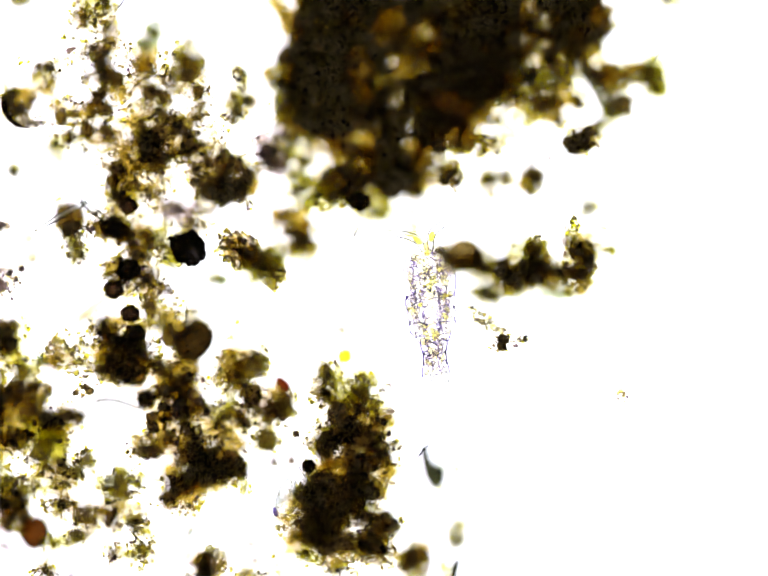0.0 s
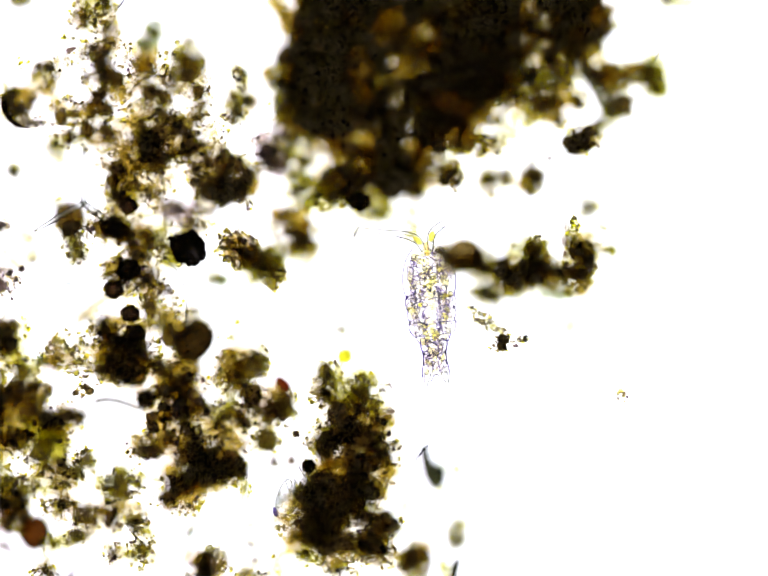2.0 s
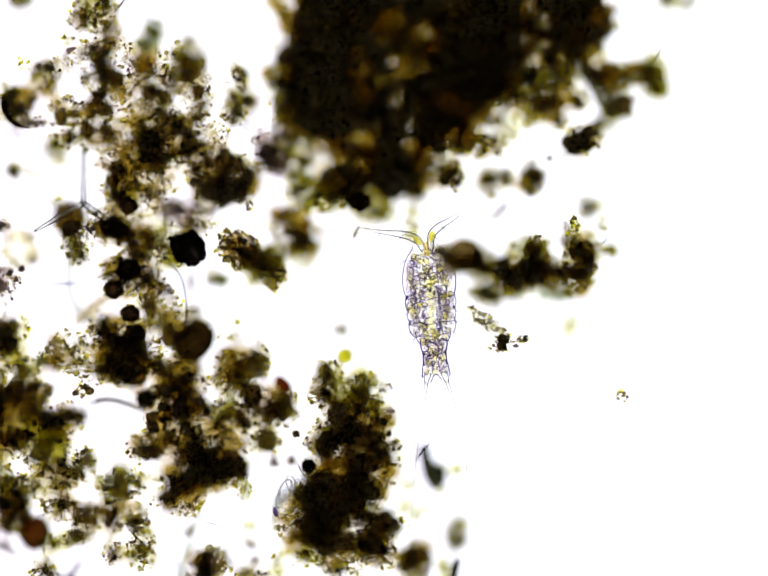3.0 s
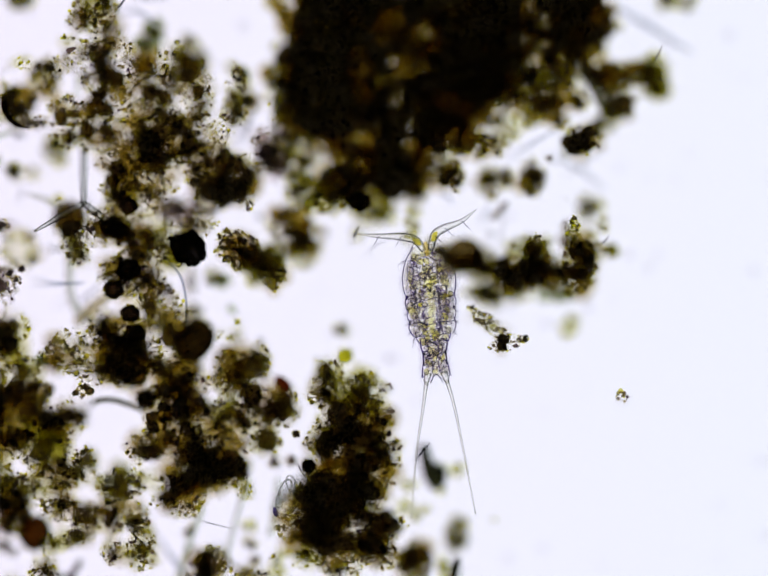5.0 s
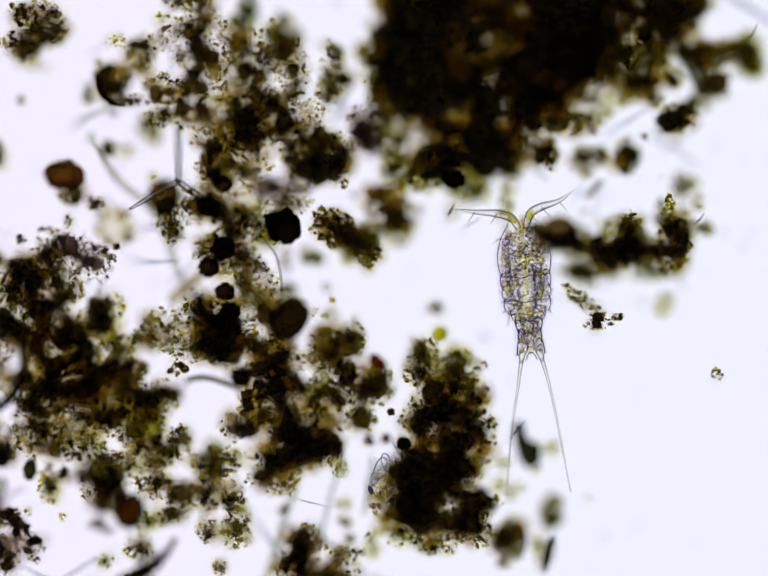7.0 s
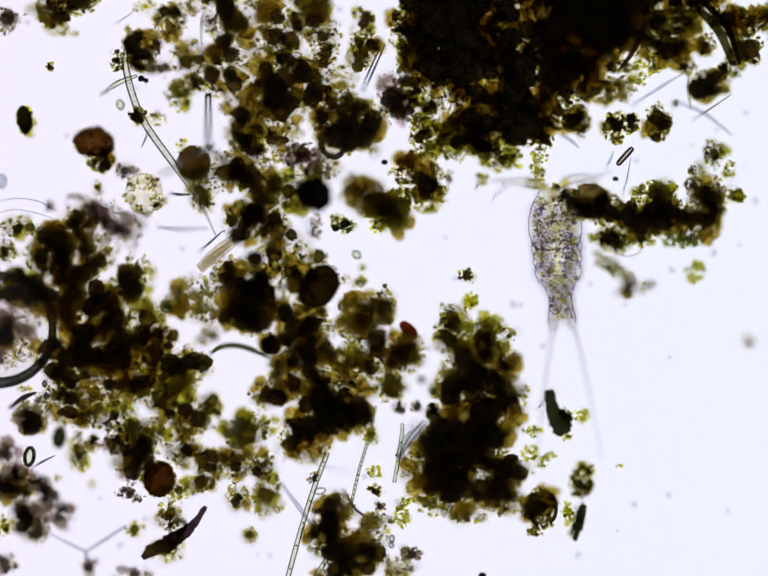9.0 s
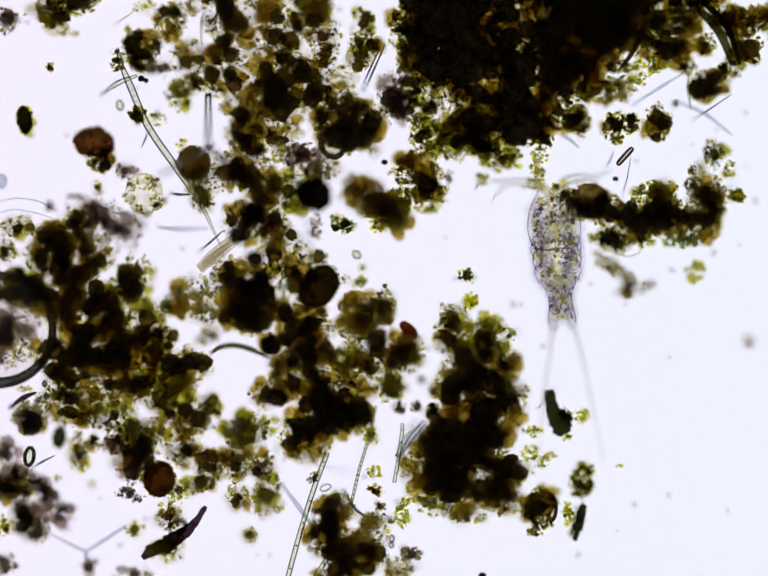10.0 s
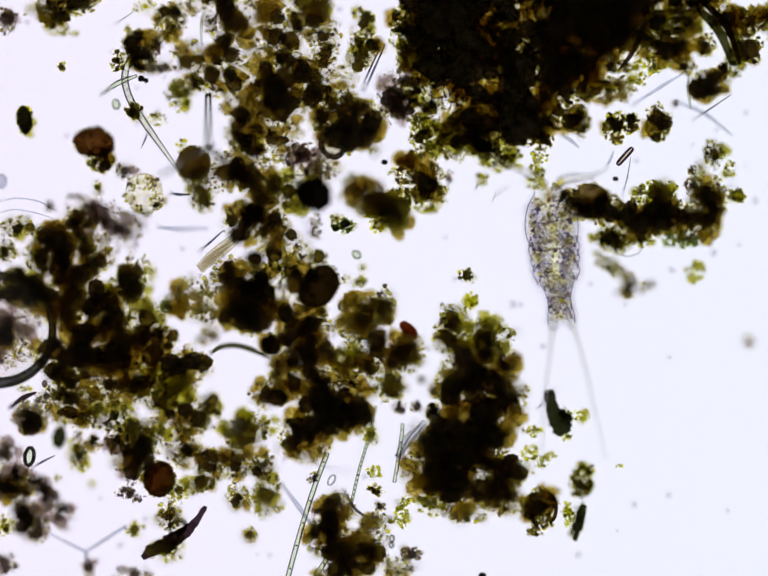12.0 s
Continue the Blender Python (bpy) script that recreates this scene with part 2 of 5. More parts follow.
def mesh_poly(name, verts, faces, material):
    """A mesh from faces of three or four corners."""
    me = bpy.data.meshes.new(name)
    clean = [tuple(dict.fromkeys(f)) for f in faces]
    me.from_pydata([tuple(Vector(v) * DIV) for v in verts], [], clean)
    me.polygons.foreach_set("use_smooth", np.full(len(clean), True))
    me.update()
    me.materials.append(material)
    return me


# ---- the slide and its lamp ----
def slab(name, half_x, half_y, z0, z1, material):
    bm = bmesh.new()
    bmesh.ops.create_cube(bm, size=1.0)
    for v in bm.verts:
        v.co = Vector((v.co.x * 2 * half_x, v.co.y * 2 * half_y, z0 if v.co.z < 0 else z1))
    bmesh.ops.bevel(bm, geom=bm.edges[:], offset=0.04, segments=2, affect="EDGES")
    me = bpy.data.meshes.new(name)
    bm.to_mesh(me)
    bm.free()
    me.materials.append(material)
    return new(name, me)


k = Mat("clean_glass")
GLASS = k.done(k.node("BsdfGlass", Color=(1, 1, 1, 1), IOR=1.33, Roughness=0.0).outputs[0])
slide = tagged(slab("glass_slide", 7.5, 7.5, -0.2, 0.0, GLASS), "clear thin glass slide under scattered pond detritus", "slide", kind="structure")
slide.visible_shadow = False

k = Mat("lamp_field")
co = k.node("TexCoord").outputs["Object"]
across = k.node("SeparateXYZ", Vector=co).outputs["X"]
spread = k.node("MapRange", Value=across, **{"1": -2.0, "2": 2.0}).outputs[0]
field = k.ramp(spread, (0.0, (0.91, 0.848, 1.0)), (1.0, (0.855, 0.885, 1.0)))
LAMP_FIELD = k.done(k.node("Emission", Color=field, Strength=LAMP).outputs[0])
bm = bmesh.new()
bmesh.ops.create_cone(bm, cap_ends=True, segments=96, radius1=9.5, radius2=9.5, depth=1.0)
me = bpy.data.meshes.new("illuminator")
bm.to_mesh(me)
bm.free()
me.materials.append(LAMP_FIELD)
illuminator = tagged(new("illuminator", me), "round glowing white lamp field below the glass slide", "lamp", kind="structure")
illuminator.location = (0, 0, -20.5)


# ---- detritus ----
WORDS = {
    "gold": ("loose golden yellow grains of plant detritus on glass", GOLD, L_OLIVE),
    "olive": ("olive green and brown clump of detritus on glass", OLIVE, L_OLIVE),
    "brown": ("brown granular clump of decayed detritus on glass", BROWN, L_BROWN),
    "dark": ("dense blackish brown clump of decayed detritus on glass", BROWN, L_BLACK),
    "grey": ("greyish translucent clump of fine detritus on glass", GREY, L_GREY),
    "pale": ("pale loose cluster of clear grains on glass", PALE, L_OLIVE),
    "lime": ("bright yellow-green loose cluster of algal grains on glass", LIME, L_OLIVE),
    "green": ("dark green clump of algal matter on glass", GREEN, L_GREEN),
}


KINDS = {"gold": "algal_cluster", "lime": "algal_cluster", "green": "algal_cluster", "pale": "grain_cluster", "grey": "grain_cluster"}


def clump(tone, x, y, rx, ry, rot=0, z=None, lumps=3, dens=1.0, grain=2.25, size=0.38, deep=1.0):
    """A heap of grains and soft floc round a few compacted lumps, in an ellipse about x, y."""
    label, g_mat, l_mat = WORDS[tone]
    earthy = tone in ("dark", "brown", "olive")
    th = thing(KINDS.get(tone, "detritus_clump"), x, y, label, "detritus" if earthy or tone == "grey" else "alga", "detritus on the slide")
    layered = z is None and (x < 1060 and y > 420 or x < 820 and y > -90)
    if z is None:
        z = 60 if layered else rng.uniform(20, 60)
    c, s = math.cos(math.radians(rot)), math.sin(math.radians(rot))
    thick = deep * (0.5 * min(rx, ry) + 5)
    n = max(8, int(dens * 2.45 * rx * ry / (grain * grain)))
    a = rng.uniform(0, 2 * math.pi, n)
    seed = rng.uniform(0, 50)
    reach = np.array([1.0 + 0.38 * noise.noise(Vector((math.cos(t) * 1.6 + seed, math.sin(t) * 1.6, 0))) + 0.24 * noise.noise(Vector((math.cos(t) * 5 + seed, math.sin(t) * 5, 9))) for t in a])
    r = np.sqrt(rng.random(n))
    px, py = r * reach * np.cos(a) * rx, r * reach * np.sin(a) * ry
    px, py = px * c - py * s, px * s + py * c
    field = np.array([noise.noise(Vector((u / 13 + w / 17 + seed, w / 13 - u / 19, 3 + u / 31))) for u, w in zip(px, py)])
    keep = field > rng.uniform(-0.5, 0.02, n)
    px, py, r, field = px[keep], py[keep], r[keep], field[keep]
    n = len(px)
    rad = np.clip(grain * np.exp(rng.normal(0, 0.36, n)), 1.1, 6)
    if layered:
        high = np.array([0.5 + 1.1 * noise.noise(Vector((u / 24 + w / 37 + seed, w / 24 - u / 41, 7 + w / 60))) for u, w in zip(px, py)])
        pz = np.where(rng.random(n) < high, 84, 35) + rng.normal(0, 12, n)
    else:
        pz = z + rng.normal(0, 0.6, n) * thick * np.sqrt(np.maximum(0.1, 1 - (r / 1.3) ** 2))
        if x > 820 and y < 200 and rx * ry > 1500:
            pz[field > rng.uniform(0.38, 0.56, n)] = 84
    if z > 40:
        foot = rng.random(n) < 0.1
        pz[foot] *= rng.random(int(foot.sum()))
        pz[:3] = 0
    spots = np.stack([px, py, np.maximum(rad * 0.8, pz)], 1)
    upper = pz > 66
    outer = (r > rng.uniform(0.72, 1.0, n)) & earthy
    for pick, mat in ((~upper & ~outer, g_mat), (upper & ~outer, HIGH if earthy else g_mat), (outer, FRINGE)):
        if pick.sum() > 5:
            part("grain_mass", grains("grain_mass", spots[pick], rad[pick], mat), th, kind="stuff")
    if rx * ry > 150:
        m = int(np.clip(dens * rx * ry / 230, 2, 32))
        b, q = rng.uniform(0, 6.283, m), 1.0 * np.sqrt(rng.random(m))
        u, w = q * np.cos(b) * rx, q * np.sin(b) * ry
        fr = np.minimum(19, min(rx, ry) * rng.uniform(0.3, 0.55, m)) * rng.uniform(0.7, 1.15, m)
        fz = fr * 0.5
        part("floc", grains("floc", np.stack([u * c - w * s, u * s + w * c, fz], 1), fr, FLOC_GREY if tone == "grey" else FLOC_GREEN if tone in ("gold", "olive", "lime") else FLOC, ICO2, 0.42), th, kind="stuff")
    # compacted lumps
    crust = []
    lumps = math.ceil(lumps * 0.44)
    big = size * min(rx, ry)
    if lumps and big > 17:
        lumps = math.ceil(lumps * (big / 17) ** 1.6)
    for i in range(lumps):
        b, q = rng.uniform(0, 2 * math.pi), 0.74 * math.sqrt(rng.random()) * (0.0 if i == 0 and lumps < 3 else 1.0)
        lr = min(17, big) * rng.uniform(0.6, 1.25) * (1.5 if lumps == 1 else 1.0)
        u, w = q * math.cos(b) * rx, q * math.sin(b) * ry
        spot = np.array((u * c - w * s, u * s + w * c, max(lr * 0.8, (rng.uniform(26, 62) if layered else z) + rng.uniform(-0.3, 0.3) * thick)))
        part("lump", lump_mesh(l_mat, small=lr < 30), th, m=lump_pose(spot, lr))
        k1 = int(lr * 2.6)
        way = rng.normal(size=(k1, 3)) * np.array((1, 1, 0.6))
        way /= np.linalg.norm(way, axis=1)[:, None]
        crust.append(spot + way * lr * rng.uniform(0.85, 1.15, (k1, 1)))
    if crust:
        spots = np.concatenate(crust)
        spots[:, 2] = np.maximum(spots[:, 2], 2)
        part("crust", grains("crust", spots, np.clip(grain * np.exp(rng.normal(0, 0.34, len(spots))), 1.1, 6), g_mat), th, kind="stuff")
    return th


def heap(tone, *spots, **how):
    """Several clumps of one tone: each spot is x, y, rx, ry and, where given, rot."""
    for s in spots:
        clump(tone, *s[:4], rot=(s[4] if len(s) > 4 else 0), **how)


def pebble(name, material, label, x, y, rx, ry, rot=0, z=None, smooth=True, category="detritus", fringe=True):
    """One compact rounded body, with a few grains stuck to it."""
    th = thing(name, x, y, label, category)
    r = min(rx, ry)
    zz = max(r * 0.75, z or 0)
    part("body", lump_mesh(material, smooth), th, m=Matrix.LocRotScale(Vector((0, 0, zz)) * DIV, Euler((0, 0, math.radians(rot))), Vector((rx / 10, ry / 10, r * 0.8 / 10))))
    if fringe:
        n = int((rx + ry) * 4.5)
        a = rng.uniform(0, 6.283, n)
        q = np.sqrt(rng.uniform(0.2, 1.16, n))
        c, s = math.cos(math.radians(rot)), math.sin(math.radians(rot))
        u, w = q * np.cos(a) * rx, q * np.sin(a) * ry
        part("grain_mass", grains("grain_mass", np.stack([u * c - w * s, u * s + w * c, zz + rng.choice((-1, 1), n) * 0.75 * r * np.sqrt(np.maximum(0.02, 1 - q * q))], 1), rng.uniform(1.2, 3.2, n), BROWN if fringe is True else fringe), th, kind="stuff")
    return th


def strand(name, material, label, category, z, radius, *points, taper=1.0, flat=1.0):
    """A thread along points x, y of the stage."""
    x0, y0 = points[0]
    th = thing(name, x0, y0, label, category)
    rr = [radius * (1 + (taper - 1) * i / (len(points) - 1)) for i in range(len(points))]
    rr[0], rr[-1] = rr[0] * 0.5, rr[-1] * 0.45
    heights = [max(z, radius)] * len(points)
    heights[0] = radius
    v, f = sweep([(x - x0, y0 - y, h) for (x, y), h in zip(points, heights)], rr, flat=flat)
    part("thread", mesh_poly("thread", v, f, material), th)
    return th


def shard(name, material, label, category, z, *points, flat=0.45, jag=0.35):
    """A thin torn flake along points x, y of the stage, each with its half width."""
    x0, y0, _ = points[0]
    th = thing(name, x0, y0, label, category)
    v, f = sweep([(x - x0, y0 - y, z) for x, y, _ in points], [w for _, _, w in points], sides=18, steps=6, flat=flat)
    mid = np.interp(v[:, 1], sorted(y0 - y for _, y, _ in points), [x - x0 for x, y, _ in sorted(points, key=lambda p: -p[1])])
    out = np.array([1 + jag * (noise.noise(Vector(p) / 9) + 0.7 * noise.noise(Vector(p) / 4)) for p in v])
    v = np.stack([mid + (v[:, 0] - mid) * out, v[:, 1], np.maximum(0.5, z + (v[:, 2] - z) * out)], 1)
    part("body", mesh_poly("body", v, f, material), th)
    return th


GREEN_DARK = lump_material("dark_green_flake", (0.06, 0.075, 0.05), (0.4, 0.45, 0.26), solid=0.1, size=1.8, grit=1.5)
PELLET = lump_material("black_pellet", (0.08, 0.055, 0.055), (0.46, 0.36, 0.26), solid=0.04, size=2.0, grit=1.5)
SEED = lump_material("dark_red_seed", (0.26, 0.06, 0.06), (0.72, 0.32, 0.1), solid=0.05, size=4, grit=1.5)
YELLOW = lump_material("yellow_ball", (0.97, 0.94, 0.16), (0.99, 0.98, 0.3), solid=0.02, size=6)
BALL = lump_material("brown_ball", (0.2, 0.15, 0.05), (0.66, 0.54, 0.22), solid=0.1, size=2.4, grit=1.5)
DOME = lump_material("pale_brown_ball", (0.46, 0.4, 0.22), (0.78, 0.7, 0.42), solid=0.04, size=3, grit=1.6)
RUSSET = lump_material("russet_ball", (0.22, 0.12, 0.05), (0.62, 0.42, 0.2), solid=0.1, size=2.4, grit=1.5)
LEAF = lump_material("brown_leaf", (0.03, 0.022, 0.01), (0.32, 0.25, 0.1), solid=0.1, size=2.0, grit=1.5)

# ---- the upper left cluster ----
heap("dark", (490, 20, 55, 50), (480, 95, 45, 42), (445, 165, 45, 38), (560, 45, 42, 58), (585, 112, 38, 32), (530, 160, 40, 36), (500, 215, 52, 40), lumps=5, dens=0.55)
heap("brown", (410, 115, 52, 34), (390, 172, 32, 20), (495, 275, 36, 28), (545, 240, 60, 44), (470, 350, 46, 44), (560, 300, 40, 30), (525, 365, 36, 40), lumps=5, dens=0.75)
heap("dark", (600, 178, 72, 56, 5), lumps=8, dens=0.7, size=0.55)
heap("dark", (712, 252, 74, 64, -20), lumps=8, dens=0.7, size=0.55)
heap("dark", (660, 245, 26, 30), (530, 440, 52, 46), (500, 455, 44, 42), (588, 480, 58, 24, -48), (455, 568, 30, 36), lumps=4, dens=0.8)
heap("dark", (516, 575, 40, 48), (510, 632, 56, 46), (640, 662, 44, 38), (600, 640, 34, 34), lumps=5)
heap("olive", (590, 390, 58, 40), (495, 290, 30, 26), (740, 50, 26, 36), (735, 115, 28, 28), lumps=3)
heap("brown", (640, 42, 48, 34), (665, 108, 26, 26), (660, 75, 36, 20), lumps=2, dens=0.8)
heap("grey", (800, 200, 30, 52), (830, 165, 26, 30), (835, 225, 30, 24), (340, 137, 46, 11), lumps=1, dens=0.7)
heap("pale", (540, 118, 28, 28), (700, 160, 34, 22), (665, 342, 34, 26), (395, 20, 34, 22), (620, 10, 30, 30), (600, 270, 24, 18), lumps=0, dens=0.5)
heap("grey", (618, 318, 46, 30), (650, 350, 30, 18), lumps=1, dens=1.0, z=30)
heap("dark", (347, 45, 34, 36), (268, 96, 17, 46, 12), (292, 122, 22, 22), lumps=5, z=48)
heap("grey", (322, 88, 9, 20, -20), (318, 140, 34, 10), lumps=3, dens=1.0, z=60)
heap("olive", (240, 125, 14, 26), lumps=2, dens=0.7, z=36)
heap("gold", (305, 15, 30, 16), (392, -32, 14, 12), (452, -127, 42, 42), lumps=0, dens=0.6)
heap("grey", (15, 40, 25, 30), (430, 45, 12, 26), lumps=1, dens=0.9)
heap("brown", (427, -77, 36, 30), (472, -57, 28, 55), (470, -110, 24, 30), (440, -10, 30, 24), lumps=4)
heap("olive", (365, 192, 26, 34), (292, -117, 26, 27), lumps=4, z=12)
heap("green", (567, -45, 22, 38, -20), (545, -25, 20, 18), lumps=8, z=22)
heap("olive", (622, 3, 30, 28), (662, 3, 20, 26), (640, -30, 18, 20), lumps=1, dens=0.5, z=12)
heap("dark", (125, 8, 72, 26, 18), (110, 40, 24, 18), (135, -35, 60, 30), lumps=5)
heap("dark", (118, 16, 52, 32, 10), (165, 2, 44, 30, 15), lumps=7, dens=0.5, z=30)
heap("brown", (284, 98, 34, 36), lumps=5, dens=0.8, z=42)
heap("gold", (120, 62, 40, 14, -10), lumps=0, dens=0.4, z=10)
heap("dark", (462, -185, 52, 22), lumps=4, z=40)

# ---- the brown balls and the left drift ----
pebble("brown_ball", BALL, "smooth brown rounded detritus ball on glass", 395, 333, 36, 34, z=25)
heap("brown", (400, 354, 24, 30), lumps=1, dens=1.0, z=84)
heap("olive", (408, 388, 24, 36), (418, 410, 20, 22), lumps=2)
pebble("brown_ball", RUSSET, "reddish brown rounded detritus ball on glass", 192, 291, 38, 29, z=52, smooth=False)
heap("dark", (202, 326, 34, 26, -20), lumps=6, z=46)
heap("grey", (255, 350, 26, 15, -10), lumps=2)
heap("olive", (200, 383, 9, 15), lumps=2)
pebble("green_pellet", GREEN_DARK, "dark green-black oval algal pellet on bare glass", 50, 245, 15, 28, 8, z=42, fringe=GOLD)
heap("olive", (50, 245, 18, 32, 8), lumps=0, dens=0.6, z=34)
heap("gold", (322, 244, 22, 14), lumps=0, dens=0.4, z=20)
heap("olive", (36, 466, 34, 22), (10, 512, 22, 22), (85, 540, 32, 28), lumps=3)
heap("grey", (172, 432, 32, 30), (218, 455, 40, 46), (258, 472, 30, 38), (103, 420, 11, 10), (155, 402, 18, 8), lumps=4, dens=0.6, z=66)
heap("dark", (102, 500, 48, 46), (155, 466, 36, 34), (150, 535, 48, 56), (200, 520, 34, 38), (110, 590, 60, 40), lumps=6)
heap("dark", (266, 568, 30, 44), lumps=7, dens=0.5, size=0.6, z=50)
heap("dark", (200, 612, 46, 40), (232, 664, 42, 38), (182, 722, 46, 42), (160, 772, 38, 32), (512, 652, 44, 32), lumps=6, dens=0.4)
heap("gold", (298, 555, 20, 30), (240, 585, 26, 20), lumps=0, dens=0.6)
heap("brown", (170, 640, 62, 50), (210, 700, 60, 56), (285, 720, 52, 56), (230, 780, 56, 40), (335, 690, 26, 26), (235, 620, 40, 34), lumps=6, size=0.4)
heap("olive", (300, 650, 42, 40), (270, 600, 36, 26), lumps=2, dens=0.8)
heap("dark", (130, 735, 54, 54), lumps=8, dens=0.7, size=0.5)
heap("dark", (385, 742, 48, 36, -15), lumps=7, dens=0.6, size=0.6)
heap("pale", (392, 610, 46, 44), (420, 640, 26, 24), lumps=0, dens=0.9)
heap("green", (340, 625, 13, 14), lumps=3)
heap("olive", (332, 792, 70, 46), (430, 835, 26, 40), (230, 852, 60, 30), (300, 885, 46, 34), lumps=4, dens=1.1)
heap("dark", (380, 850, 48, 38), (150, 832, 60, 34), lumps=5)
heap("grey", (62, 855, 34, 32), (95, 812, 26, 8, 30), lumps=4, z=45)
heap("olive", (130, 800, 50, 24), lumps=1, dens=0.7)
pebble("green_flake", GREEN_DARK, "dark green soft-edged flake of plant matter by detritus", 122, 892, 13, 22, -8, z=60, fringe=GREEN)
heap("brown", (158, 915, 18, 34), (190, 905, 16, 16), lumps=3, dens=0.8, z=56)
heap("dark", (60, 852, 34, 32), lumps=5, dens=0.8, z=54)
heap("brown", (262, 922, 42, 36), (380, 920, 42, 34), (430, 955, 28, 46), (482, 942, 40, 38), lumps=4)
heap("gold", (160, 932, 20, 32), (365, 1000, 30, 22), (275, 1080, 18, 16), (340, 1122, 40, 24), lumps=1, dens=0.8)
heap("olive", (500, 882, 50, 36), (545, 1010, 30, 44), (410, 985, 26, 20), lumps=2)
pebble("rust_ball", L_RED, "dark rust-red oval detritus ball on glass", 325, 978, 32, 36, z=30)
heap("dark", (296, 955, 26, 30), (285, 915, 34, 26), lumps=5, dens=0.8, z=50)
heap("dark", (348, 1106, 36, 15, 32), lumps=6, dens=0.8, z=26)
heap("grey", (268, 962, 26, 30), (265, 1010, 30, 14, -15), (240, 900, 28, 30), lumps=2, dens=0.8, z=30)
heap("dark", (485, 1015, 26, 26), (537, 950, 24, 34), lumps=4)
heap("grey", (25, 985, 46, 38), (85, 990, 22, 24), (105, 1018, 18, 20), (65, 1060, 38, 44), (12, 920, 26, 26), (130, 1052, 22, 28), lumps=10, dens=0.8, z=72)
heap("brown", (40, 1000, 40, 30), (70, 1070, 30, 36), (20, 975, 34, 30), lumps=6, dens=0.6, z=58)
heap("gold", (10, 1072, 17, 22), (190, 990, 8, 9), (120, 978, 7, 8), (50, 793, 14, 6), (370, 292, 9, 8), lumps=0)
heap("grey", (10, 1150, 28, 22), (182, 1158, 15, 22), (275, 1170, 40, 16), lumps=2, dens=0.6, z=60)
heap("brown", (345, 1052, 28, 28), (510, 1092, 16, 18), lumps=2)

heap("dark", (474, 566, 42, 38), (540, 606, 46, 42), (470, 640, 36, 34), lumps=5, dens=0.7)
heap("brown", (604, 560, 46, 38), (560, 520, 34, 34), lumps=3, dens=0.7)

# ---- the middle drift ----
stone = pebble("dark_stone", STONE, "blue-black faceted mineral stone beside detritus", 640, 396, 33, 34, z=72, smooth=False, fringe=BROWN)
for i in range(13):
    b, q = i * 2.4, rng.uniform(20, 34)
    part("facet", mesh_of("facet", ICO1[0] * rng.uniform(6, 12) * rng.uniform(0.7, 1.2, 3) + np.array((q * math.cos(b), q * math.sin(b), 72 + rng.uniform(-14, 14))), ICO1[1], STONE, smooth=False), stone)
heap("brown", (750, 402, 58, 36, -35), lumps=3, dens=1.7, z=78)
heap("pale", (812, 446, 28, 34), lumps=0, dens=1.5, z=80)
heap("brown", (855, 365, 58, 42, -20), lumps=3, dens=1.2)
heap("gold", (875, 405, 36, 30, 50), (985, 365, 13, 13), (1010, 325, 44, 20, -20), lumps=0, dens=0.9, z=12)
heap("green", (700, 458, 26, 18, -10), lumps=8, z=28)
heap("grey", (645, 460, 11, 26), (917, 362, 9, 14), lumps=0, z=15)
heap("olive", (650, 525, 22, 18), (735, 575, 12, 12), (590, 552, 26, 24), lumps=1, dens=0.7, z=15)
pebble("brown_leaf_fragment", LEAF, "dark brown oval leaf fragment lying among detritus", 650, 585, 48, 37, 52, z=46)
heap("grey", (622, 722, 44, 34), lumps=2, dens=0.4, z=70)
heap("dark", (430, 680, 34, 18, 28), (610, 725, 36, 26), (575, 748, 32, 26), lumps=6, dens=0.3, z=80)
heap("dark", (555, 700, 24, 22), (545, 800, 32, 33), lumps=4)
heap("dark", (690, 825, 66, 70), (622, 892, 58, 52), (720, 850, 40, 34), (640, 800, 52, 44), lumps=8, dens=0.8, size=0.5)
heap("dark", (778, 728, 52, 48), lumps=6)
heap("dark", (598, 692, 42, 38), (600, 762, 48, 36), (655, 735, 36, 40), lumps=5, dens=0.8)
heap("grey", (630, 706, 38, 32), lumps=4, dens=0.7, z=56)
heap("pale", (745, 640, 50, 44), (785, 625, 24, 36), (835, 722, 34, 42), lumps=1, dens=1.1)
heap("pale", (735, 672, 50, 30), lumps=0, dens=0.8)
heap("olive", (800, 790, 36, 30), (715, 740, 34, 46), lumps=1, dens=1.0)
heap("grey", (815, 832, 14, 13), (850, 830, 11, 13), lumps=1, z=50)
pebble("red_seed", SEED, "small dark red oval seed-like grain on glass", 834, 674, 23, 13, -46, z=46, category="seed", fringe=None)

